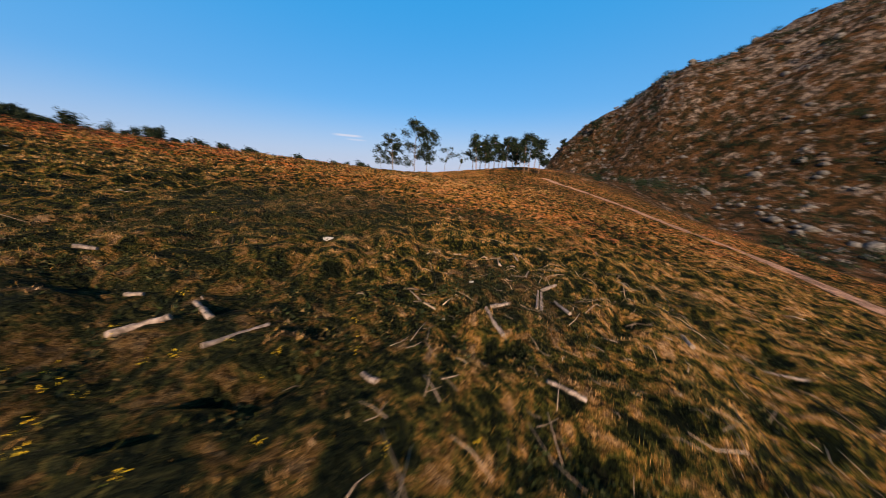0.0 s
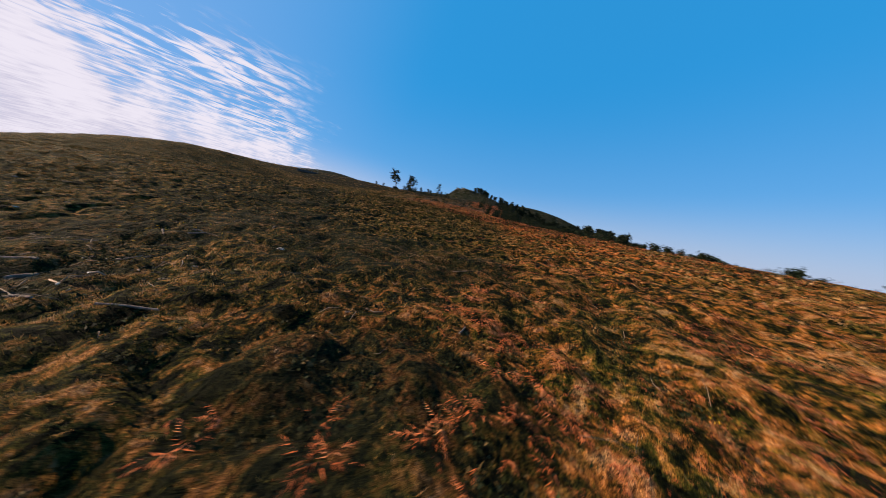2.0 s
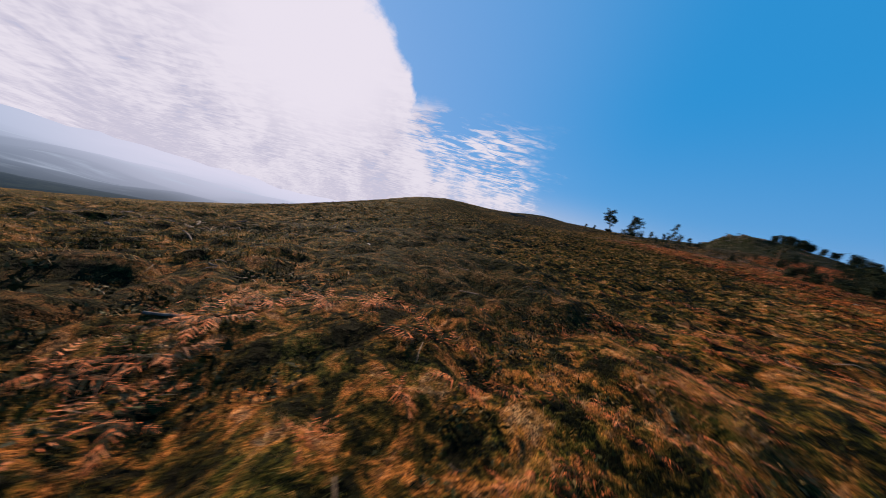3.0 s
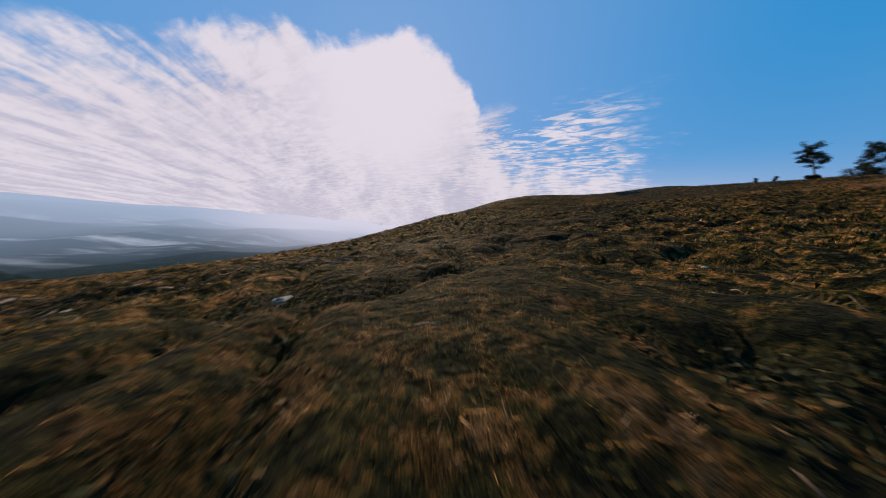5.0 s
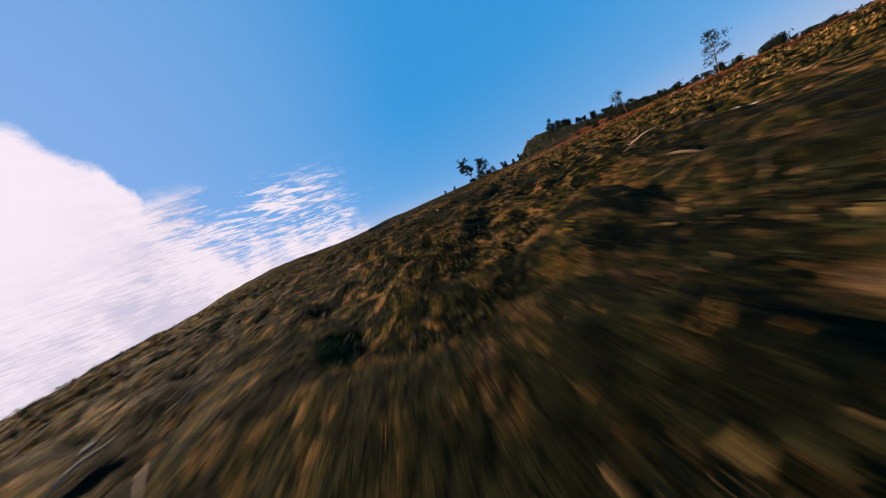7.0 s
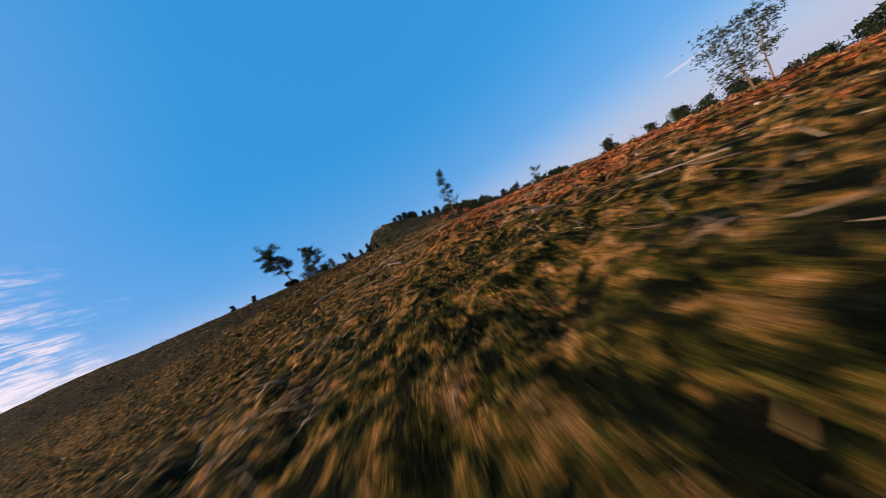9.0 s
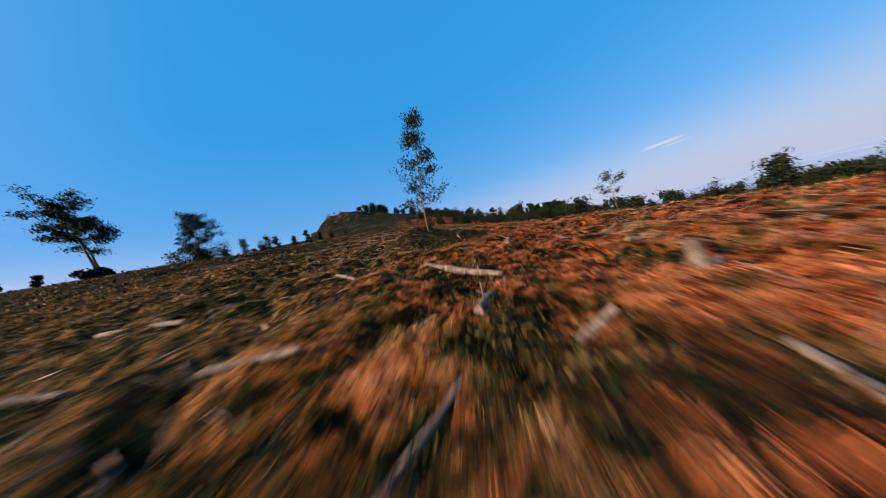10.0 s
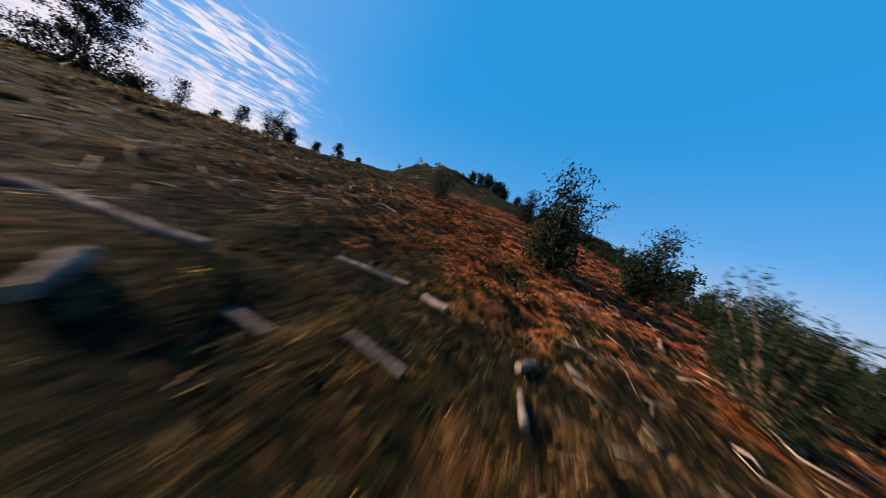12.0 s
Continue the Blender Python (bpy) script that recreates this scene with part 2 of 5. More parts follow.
def ground_material():
    m, t = material("hill_ground")
    p = world_place(t)
    big, mid, small = t.noise(p, 0.13, 4.0, 0.6), t.noise(p, 0.75, 4.0, 0.6), t.noise(p, 9.0, 5.0, 0.75, 0.6)
    grain = t.noise(p, 26.0, 3.0, 0.7)
    tuft = t.add("ShaderNodeTexVoronoi", {"feature": "F1"}, Vector=t.add("ShaderNodeVectorMath", {"operation": "ADD"}, i0=p, i1=t.add(
        "ShaderNodeTexNoise", Vector=p, Scale=2.2).outputs[1]).outputs[0], Scale=2.6)
    dome, own = tuft.outputs["Distance"], t.add("ShaderNodeSeparateColor", Color=tuft.outputs["Color"]).outputs[0]
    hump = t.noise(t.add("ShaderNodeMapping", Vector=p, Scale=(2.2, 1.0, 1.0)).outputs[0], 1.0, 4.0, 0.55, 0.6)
    peat_shade = (0.004, 0.004, 0.003)
    tone = t.math("ADD", patchwork(t, p), t.math("MULTIPLY", t.math("SUBTRACT", small, 0.5), 0.42))
    litter = lambda steps, share: [(at, tuple(share * v for v in c)) for at, c in steps]
    grass, rust = t.stops(tone, litter(SWARD, 0.50)), t.stops(tone, litter(BRAKE, 0.62))
    fern = t.math("MULTIPLY", t.math("MULTIPLY", fern_share(t, p), t.ramp(t.add("ShaderNodeSeparateXYZ", i0=p).outputs[0], -40.0, -5.0, 1.0, 0.40)), t.ramp(t.math("ADD", mid, t.math("MULTIPLY", own, 0.12)), 0.43, 0.60))
    soil = t.mix(fern, grass, rust)
    soil = t.mix(north_share(t, p), soil, t.mix(1.0, soil, (1.45, 1.45, 1.15), "MULTIPLY"))
    # peat and the shade of gaps, painted together into the bump's hollows
    soil = t.mix(t.ramp(t.math("ADD", t.math("MULTIPLY", small, 0.45), t.math("MULTIPLY", hump, 0.60)), 0.50, 0.40, 0.0, t.math("SUBTRACT", 0.9, t.math("MULTIPLY", fern, 0.45))), soil, peat_shade)
    bare = t.math("MULTIPLY", t.ramp(t.math("ADD", t.add("ShaderNodeSeparateXYZ", i0=p).outputs[0], t.math("MULTIPLY", t.math("SUBTRACT", big, 0.5), 40.0)), -90.0, -114.0, 0.0, 0.30), t.math("SUBTRACT", 1.0, fern))
    bare = t.math("ADD", bare, t.ramp(t.add("ShaderNodeSeparateXYZ", i0=p).outputs[0], -115.0, -120.0, 0.0, t.math("MULTIPLY", t.math("SUBTRACT", 1.0, fern), 0.6)))
    soil = t.mix(bare, soil, t.mix(t.ramp(small, 0.4, 0.68), (0.005, 0.006, 0.004), (0.025, 0.023, 0.014)))
    # darkens the soil for heather and for the near slope's painted shade
    soil = t.mix(t.math("MULTIPLY", heath_shade(t, p), 0.74), soil, t.mix(t.ramp(small, 0.42, 0.68), (0.005, 0.007, 0.004), (0.024, 0.024, 0.011)))
    pale = t.math("MULTIPLY", t.ramp(grain, 0.64, 0.72), t.ramp(mid, 0.5, 0.66))
    soil = t.mix(t.math("MULTIPLY", pale, 0.28), soil, (0.34, 0.26, 0.20))
    a = t.add("ShaderNodeSeparateXYZ", i0=p)
    # scrub and bare rock on the steep mountain over the valley and on the knob
    steep = t.ramp(t.math("ADD", a.outputs[0], t.math("MULTIPLY", a.outputs[1], 0.35)), 58.0, 85.0)
    knob = t.math("MULTIPLY", t.ramp(a.outputs[2], 28.4, 30.6), t.ramp(a.outputs[0], -150.0, -158.0))
    wild = t.math("MAXIMUM", steep, knob)
    crest = t.math("MULTIPLY", t.ramp(t.math("ADD", a.outputs[1], t.math("MULTIPLY", big, 40.0)), -60.0, -85.0, 0.0, 0.15), t.ramp(a.outputs[0], 60.0, 30.0))
    beyond = t.math("SUBTRACT", a.outputs[1], t.math("MULTIPLY", t.math("MAXIMUM", t.math("ADD", a.outputs[0], 115.0), 0.0), 0.8))
    crest = t.math("MAXIMUM", crest, t.math("MULTIPLY", t.ramp(beyond, 30.0, 36.0), t.ramp(a.outputs[0], -45.0, -75.0)))
    crest = t.math("MAXIMUM", crest, t.math("MULTIPLY", t.ramp(a.outputs[1], 4.0, 12.0), t.ramp(a.outputs[0], -182.0, -192.0)))
    soil = t.mix(t.math("MULTIPLY", crest, 0.9), soil, t.mix(t.ramp(t.math("ADD", t.math("MULTIPLY", small, 0.5), t.math("MULTIPLY", mid, 0.5)), 0.42, 0.62), (0.004, 0.006, 0.002), (0.045, 0.036, 0.012)))
    scrub = t.mix(t.ramp(t.noise(p, 0.35, 5.0, 0.7), 0.40, 0.62), (0.008, 0.008, 0.004), (0.052, 0.026, 0.012))
    rock = t.mix(t.ramp(t.noise(p, 0.6, 6.0, 0.7), 0.4, 0.62), (0.024, 0.020, 0.017), (0.14, 0.110, 0.092))
    rocky = t.ramp(t.math("ADD", t.noise(p, 0.21, 6.0, 0.72), t.ramp(a.outputs[2], 15.0, 60.0, 0.0, 0.06)), 0.53, 0.61)
    soil = t.mix(wild, soil, t.mix(rocky, scrub, rock))
    soil = t.mix(t.math("MULTIPLY", knob, 0.95), soil, t.mix(rocky, (0.008, 0.011, 0.004), (0.024, 0.023, 0.014)))
    fibre = t.ramp(t.noise(p, 75.0, 2.0, 0.6), 0.36, 0.66)
    soil = t.mix(1.0, soil, t.mix(fibre, (0.22, 0.22, 0.22), (2.15, 2.08, 2.00)), "MULTIPLY")
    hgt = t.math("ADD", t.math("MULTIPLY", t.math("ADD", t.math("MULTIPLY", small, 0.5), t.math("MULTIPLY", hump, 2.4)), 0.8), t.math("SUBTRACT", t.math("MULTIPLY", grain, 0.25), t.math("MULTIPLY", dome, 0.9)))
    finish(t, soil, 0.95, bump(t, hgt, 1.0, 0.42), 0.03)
    return m


def distance_material():
    m, t = material("hazy_distance")
    p = world_place(t)
    n = t.noise(p, 0.006, 5.0, 0.6)
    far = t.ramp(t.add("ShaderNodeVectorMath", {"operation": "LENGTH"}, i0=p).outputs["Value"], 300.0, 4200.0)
    woods = t.math("ADD", t.math("MULTIPLY", n, 0.4), t.math("MULTIPLY", t.noise(p, 0.09, 5.0, 0.7), 0.6))
    colour = t.mix(t.ramp(woods, 0.42, 0.62), (0.004, 0.009, 0.008), (0.019, 0.027, 0.018))
    b = t.add("ShaderNodeBsdfPrincipled", Base_Color=colour, Roughness=1.0, Specular_IOR_Level=0.0)
    # valley mist and aerial haze painted on as glow, growing with distance
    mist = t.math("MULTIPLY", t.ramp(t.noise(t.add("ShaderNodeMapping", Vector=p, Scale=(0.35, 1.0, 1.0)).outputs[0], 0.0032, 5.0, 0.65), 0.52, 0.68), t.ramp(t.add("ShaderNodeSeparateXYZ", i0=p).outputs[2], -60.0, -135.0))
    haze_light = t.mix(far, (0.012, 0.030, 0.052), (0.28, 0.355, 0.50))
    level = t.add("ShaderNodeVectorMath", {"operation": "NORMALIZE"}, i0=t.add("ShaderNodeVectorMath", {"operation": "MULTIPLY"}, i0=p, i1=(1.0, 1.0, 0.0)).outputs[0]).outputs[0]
    # the painted haze glows whiter on the sun's side
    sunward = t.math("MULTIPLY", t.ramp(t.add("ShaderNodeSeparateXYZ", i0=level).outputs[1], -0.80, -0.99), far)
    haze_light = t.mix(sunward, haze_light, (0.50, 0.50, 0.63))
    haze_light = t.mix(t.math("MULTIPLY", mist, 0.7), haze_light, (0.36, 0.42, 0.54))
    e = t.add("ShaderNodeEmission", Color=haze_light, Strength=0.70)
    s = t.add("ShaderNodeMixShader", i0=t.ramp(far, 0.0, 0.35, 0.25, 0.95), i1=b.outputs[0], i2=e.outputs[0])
    t.add("ShaderNodeOutputMaterial", Surface=s.outputs[0])
    return m


def blade_material(name, dark, light, dry, share=0.5, through=0.35, patch=0.6):
    m, t = material(name)
    g = t.add("ShaderNodeNewGeometry")
    rnd, p = g.outputs["Random Per Island"], g.outputs["Position"]
    n = t.noise(p, patch, 4.0, 0.6)
    c = t.mix(t.math("POWER", rnd, 2.4), dark, light)
    c = t.mix(t.ramp(t.math("ADD", n, t.math("MULTIPLY", t.math("SUBTRACT", rnd, 0.62), 0.75)), share - 0.02, share + 0.16), c, dry)
    finish(t, c, 0.75, None, 0.08, through)
    return m


def sward_material(name, steps, through, spread=0.20):
    """Blades that take their colour from the patchwork, each a little off."""
    m, t = material(name)
    g = t.add("ShaderNodeNewGeometry")
    tone = t.math("ADD", patchwork(t, g.outputs["Position"]), t.math("MULTIPLY", t.math("SUBTRACT", g.outputs["Random Per Island"], 0.45), spread))
    finish(t, t.stops(tone, steps), 0.75, None, 0.08, through)
    return m


def bark_material(name, dark, light, scale=9.0):
    m, t = material(name)
    p = place(t)
    long_way = t.add("ShaderNodeMapping", Vector=p, Scale=(1.0, 1.0, 0.25)).outputs[0]
    n, f2 = t.noise(long_way, scale, 6.0, 0.7, 0.4), t.noise(p, scale * 6, 3.0, 0.7)
    info = t.add("ShaderNodeObjectInfo").outputs["Random"]
    c = t.mix(t.ramp(n, 0.38, 0.62), dark, light)
    c = t.mix(t.math("MULTIPLY", info, 0.45), c, tuple(0.6 * v for v in light))
    finish(t, c, 0.9, bump(t, t.math("ADD", n, t.math("MULTIPLY", f2, 0.4)), 0.7, 0.03), 0.06)
    return m


def rock_material(name, pale):
    m, t = material(name)
    p = world_place(t)
    n, f2 = t.noise(p, 1.6, 6.0, 0.65), t.noise(p, 14.0, 4.0, 0.7)
    tint = lambda c: tuple(pale * v for v in c)
    c = t.mix(t.ramp(n, 0.4, 0.62), tint((0.12, 0.112, 0.106)), tint((0.34, 0.315, 0.295)))
    c = t.mix(t.ramp(f2, 0.55, 0.7), c, tint((0.42, 0.39, 0.36)))
    finish(t, c, 0.9, bump(t, t.math("ADD", n, f2), 0.7, 0.06), 0.2)
    return m


def track_material(name, pale):
    m, t = material(name)
    p = world_place(t)
    n, f2, f3 = t.noise(p, 0.8, 5.0, 0.6), t.noise(p, 7.0, 5.0, 0.7), t.noise(p, 34.0, 3.0, 0.7)
    c = t.mix(t.ramp(n, 0.35, 0.65), tuple(pale * v for v in (0.026, 0.015, 0.011)), tuple(pale * v for v in (0.074, 0.041, 0.029)))
    c = t.mix(t.ramp(t.math("ADD", f3, t.math("MULTIPLY", f2, 0.35)), 0.72, 0.82), c, (0.30, 0.225, 0.18))
    c = t.mix(t.ramp(f2, 0.52, 0.36), c, (0.020, 0.014, 0.012))
    finish(t, c, 0.95, bump(t, t.math("ADD", f2, f3), 1.0, 0.12), 0.02)
    return m


GROUND, FAR = ground_material(), distance_material()
TRACK, ROCK = track_material("dirt_track", 1.0), rock_material("lichen_rock", 1.0)
PATHSOIL = track_material("path_soil", 6.0)
DARKROCK = rock_material("weathered_crag", 0.30)
SCREE = rock_material("mountain_rock", 0.28)
GRASS = sward_material("grass_blades", SWARD, 0.12)
FERN = sward_material("dead_bracken", BRAKE, 0.12, 0.34)
HEATH = blade_material("heather", (0.004, 0.007, 0.002), (0.034, 0.042, 0.012), (0.085, 0.056, 0.022), 0.60, 0.06)
LEAF = blade_material("evergreen_leaves", (0.004, 0.009, 0.005), (0.020, 0.031, 0.015), (0.022, 0.027, 0.011), 0.60, 0.10)
GUM = blade_material("eucalyptus_leaves", (0.005, 0.010, 0.006), (0.024, 0.036, 0.016), (0.030, 0.031, 0.012), 0.62, 0.12)
BARK = bark_material("tree_bark", (0.060, 0.040, 0.028), (0.17, 0.115, 0.080))
PINEBARK = bark_material("pine_bark", (0.09, 0.048, 0.027), (0.23, 0.13, 0.078))
LOGWOOD = bark_material("weathered_wood", (0.055, 0.042, 0.035), (0.22, 0.172, 0.148), 7.0)
CUTWOOD = bark_material("cut_wood", (0.13, 0.100, 0.078), (0.27, 0.205, 0.16), 16.0)
YELLOW = blade_material("yellow_petals", (0.55, 0.36, 0.02), (0.75, 0.52, 0.04), (0.62, 0.40, 0.03), 0.6, 0.2)
STICK = blade_material("bleached_twigs", (0.06, 0.044, 0.034), (0.42, 0.32, 0.25), (0.24, 0.17, 0.125), 0.55, 0.0)
PALE = bark_material("pale_stone", (0.22, 0.20, 0.18), (0.46, 0.42, 0.38), 6.0)

# ---- shape of the land ----
HILLS = [
    (-3.25, 5.30, 3.62, -6.15, 13.23, -4.33, -2.67, -4.70),
    (-4.71, -9.95, -5.26, 12.44, -21.62, 11.35, -3.23, -0.87),
    (-1.26, -7.25, -6.08, 3.96, 3.95, 3.48, 1.38, 0.75),
    (-0.99, 8.68, 13.83, -5.01, 4.63, -2.49, 4.59, 5.68),
    (6.28, -6.69, -8.97, 4.97, -0.69, 10.26, 2.34, 6.33),
    (8.38, -10.50, 20.37, -20.48, 2.78, -6.38, 9.67, 17.70),
]
PEAKS = [(210, 170, 75, 113.6), (150, 170, 40, 22.0), (260, 90, 70, 117.2), (110, 210, 35, 57.2), (200, 260, 70, 45.3), (-205, -2, 11, 7.5),
         (-222, 8, 22, 2.8), (395, -190, 108, 152.0), (128, 152, 15, 19.4), (104, 170, 16, -7.6), (148, 148, 14, -3.6), (80, 192, 20, 15.0)]
TRACK_LINE = [(-122, -21), (-116.6, -8.0), (-114.2, -2.6), (-113.4, 1.6), (-112.1, 4.3), (-110.2, 6.6), (-105.0, 12.4), (-98, 26), (-88, 44)]
PATH_LINE = [(27, 70), (29, 63), (32, 57), (35, 46), (32, 29), (30, 20.6), (26.5, 13), (22, 0), (18, -25)]


def lattice(i, j, seed):
    v = np.sin(i * 127.1 + j * 311.7 + seed * 74.7) * 43758.5453
    return v - np.floor(v)


def soft_noise(x, y, seed=0):
    i, j = np.floor(x), np.floor(y)
    u, v = x - i, y - j
    u, v = u * u * (3 - 2 * u), v * v * (3 - 2 * v)
    a = lattice(i, j, seed) * (1 - u) + lattice(i + 1, j, seed) * u
    b = lattice(i, j + 1, seed) * (1 - u) + lattice(i + 1, j + 1, seed) * u
    return a * (1 - v) + b * v - 0.5


def smooth(v, lo, hi):
    s = np.clip((v - lo) / (hi - lo), 0, 1)
    return s * s * (3 - 2 * s)


def line_distance(x, y, line):
    best = np.full(np.shape(x), 1e9)
    for (ax, ay), (bx, by) in zip(line, line[1:]):
        dx, dy = bx - ax, by - ay
        s = np.clip(((x - ax) * dx + (y - ay) * dy) / (dx * dx + dy * dy), 0, 1)
        best = np.minimum(best, np.hypot(x - ax - s * dx, y - ay - s * dy))
    return best


def land(x, y):
    """The broad shape of the ground, without its relief."""
    x, y = np.asarray(x, float), np.asarray(y, float)
    z = -8.926 -0.20613 * x -0.09759 * y
    for j, row in enumerate(HILLS):
        for i, h in enumerate(row):
            z = z + h * np.exp(-((x + 270 - 45 * i) ** 2 + (y + 115 - 45 * j) ** 2) / (2 * 34.0**2))
    for px, py, s, h in PEAKS:
        z = z + h * np.exp(-((x - px) ** 2 + (y - py) ** 2) / (2 * s * s))
    z = z - 45 * np.maximum(0, np.hypot((x + 100) / 215, (y - 5) / 125) - 1) ** 1.5
    r = np.hypot(x + 60, y)
    ridges = soft_noise(x / 520, y / 520, 3) + 0.5 * soft_noise(x / 210, y / 210, 4)
    deep = -150 + 90 * ridges * smooth(r, 350, 1400) + smooth(r, 2200, 4700) * (138 - 190 * smooth(y, -200, 1300) + 125 * soft_noise(x / 1300, y / 1300, 5) + 40 * ridges)
    return 0.5 * (z + deep + np.sqrt((z - deep) ** 2 + 900)) - 225 / np.maximum(np.abs(z - deep), 8.0)


def hummock(x, y):
    """Rounded cushions with narrow clefts between them."""
    u, v = x + 0.9 * soft_noise(x / 2.1, y / 2.1, 51), y + 0.9 * soft_noise(x / 2.1, y / 2.1, 52)
    broad, fine = 2 * np.abs(soft_noise(u / 1.7, v / 1.7, 33)), 2 * np.abs(soft_noise(u / 0.95, v / 0.75, 34))
    return 1.5 * (broad - 0.3) + 0.8 * (fine - 0.3) + 0.3 * soft_noise(x / 4.5, y / 8.5, 38)


def height(x, y):
    x, y = np.asarray(x, float), np.asarray(y, float)
    z = land(x, y)
    worn = smooth(np.minimum(line_distance(x, y, TRACK_LINE) - 0.6, line_distance(x, y, PATH_LINE)), 1.5, 3.0)
    tuft = (0.45 - 0.22 * smooth(-x, 104, 114)) * 0.75 * np.tanh(hummock(x, y) / 0.75) + 0.03 + 0.25 * soft_noise(x / 7.0, y / 7.0, 6)
    crag = smooth(x + 0.35 * y, 70, 110) * (7 * soft_noise(x / 22, y / 22, 7) + 5 * soft_noise(x / 8, y / 8, 8))
    knob = np.exp(-((x + 206) ** 2 + (y + 2) ** 2) / 500.0) * (3.0 * soft_noise(x / 6, y / 6, 9) + 1.5 * soft_noise(x / 2.6, y / 2.6, 10))
    verge = 0.20 * np.exp(-(((line_distance(x, y, TRACK_LINE) - 3.1) / 0.55) ** 2)) * (0.6 + soft_noise(x / 1.8, y / 1.8, 13))
    mound = 0.95 * np.exp(-((x + 102.9) ** 2 + (y + 2.1) ** 2) / 3.2)
    dip = 1.0 * np.exp(-((x + 132) ** 2 + (y + 11) ** 2) / 70.0)
    north = 2.4 * smooth(y, 34, 46) * smooth(-x, 114, 126) * smooth(x, -196, -186)
    return z + tuft * worn - 0.12 * (1 - worn) + crag + knob + verge + mound - north - dip


def lines(lo, hi, step, near, far):
    """Graded grid lines: even from lo to hi, then wider and wider."""
    def grow(start, sign):
        out, d, v = [], step, start
        while abs(v) < far:
            d = min(d * 1.09, 6.0) if abs(v) < near else d * 1.13
            v += sign * d
            out.append(v)
        return out
    return np.array(grow(lo, -1)[::-1] + list(np.arange(lo, hi, step)) + grow(hi, 1))


def mesh_from(name, verts, faces, mats, smooth_shade=False):
    """A mesh from arrays: verts (n, 3), faces (m, k)."""
    verts, faces = np.asarray(verts, np.float32).reshape(-1, 3), np.asarray(faces, np.int32)
    me = bpy.data.meshes.new(name)
    me.vertices.add(len(verts))
    me.vertices.foreach_set("co", verts.ravel())
    k = faces.shape[1]
    me.loops.add(faces.size)
    me.loops.foreach_set("vertex_index", faces.ravel())
    me.polygons.add(len(faces))
    me.polygons.foreach_set("loop_start", np.arange(0, faces.size, k, dtype=np.int32))
    if smooth_shade:
        me.polygons.foreach_set("use_smooth", np.ones(len(faces), bool))
    for m in mats:
        me.materials.append(m)
    me.update(calc_edges=True)
    return me


def grid_faces(nx, ny):
    i = (np.arange(nx - 1)[:, None] * ny + np.arange(ny - 1)[None, :]).ravel()
    return np.stack([i, i + ny, i + ny + 1, i + 1], -1)


def build_ground():
    xs, ys = lines(-148.0, 14.0, 0.30, 330.0, 4800.0), lines(-26.0, 28.0, 0.30, 330.0, 4800.0)
    gx, gy = np.meshgrid(xs, ys, indexing="ij")
    faces = grid_faces(len(xs), len(ys))
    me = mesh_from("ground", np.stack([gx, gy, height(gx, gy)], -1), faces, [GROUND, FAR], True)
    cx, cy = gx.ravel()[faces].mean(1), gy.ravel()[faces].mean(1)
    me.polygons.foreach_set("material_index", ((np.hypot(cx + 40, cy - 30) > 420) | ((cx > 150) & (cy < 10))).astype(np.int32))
    tagged(new("ground", me), "heath hillside of brown grass and rust-red dead bracken", "ground", kind="structure")


def build_strip(name, line, width, material_, label, category):
    """A worn strip that follows the ground, with ragged edges."""
    pts = []
    for (ax, ay), (bx, by) in zip(line, line[1:]):
        n = max(2, int(math.hypot(bx - ax, by - ay) / 0.5))
        pts += [(ax + (bx - ax) * i / n, ay + (by - ay) * i / n) for i in range(n)]
    pts = np.array(pts)
    ker = np.ones(9) / 9
    pts = np.stack([np.convolve(np.pad(pts[:, i], 4, "edge"), ker, "valid") for i in (0, 1)], -1)
    d = np.gradient(pts, axis=0)
    d /= np.linalg.norm(d, axis=1)[:, None]
    side = np.stack([-d[:, 1], d[:, 0]], -1)
    across = np.linspace(-1, 1, 11)
    ragged = 1 + 0.5 * soft_noise(pts[:, 0] / 1.1, pts[:, 1] / 1.1, 21)
    xy = pts[:, None, :] + side[:, None, :] * (across[None, :, None] * width / 2 * ragged[:, None, None])
    edge = np.abs(across)[None, :] ** 6
    z = height(xy[..., 0], xy[..., 1]) + 0.07 - 0.16 * edge + 0.05 * soft_noise(xy[..., 0] / 0.5, xy[..., 1] / 0.5, 22)
    rut = 0.05 * np.exp(-((np.abs(across) - 0.5) / 0.16) ** 2)[None, :]
    me = mesh_from(name, np.concatenate([xy, (z - rut)[..., None]], -1), grid_faces(len(pts), len(across)), [material_], True)
    tagged(new(name, me), label, category, kind="structure")


build_ground()
build_strip("dirt_track", TRACK_LINE, 4.8, TRACK, "rutted brown dirt track with stony edges across the slope", "track")
build_strip("footpath", PATH_LINE, 2.5, PATHSOIL, "narrow pale dirt path along the foot of the mountain", "path")

# ---- helpers for things ----
STRETCH = [(-2, -2), (6, 4), (10, 14), (5, 24), (-4, 25), (-7, 18), (-9, 8), (-18, -8), (-38, -19), (-60, -20), (-80, -14), (-100, 0), (-121, 11), (-150, 17)]
rng = np.random.default_rng(7)


def part(name, me, parent=None, label=""):
    ob = new(name, me)
    if parent is not None:
        ob.parent = parent
    if label:
        ob["label"] = label
    return ob


def thing(name, x, y, z, label, category, group="", turn=0.0):
    ob = new(name)
    ob.matrix_world = pose(x, y, z, 0, 0, turn)
    ob.empty_display_size = 0.3
    return tagged(ob, label, category, group)


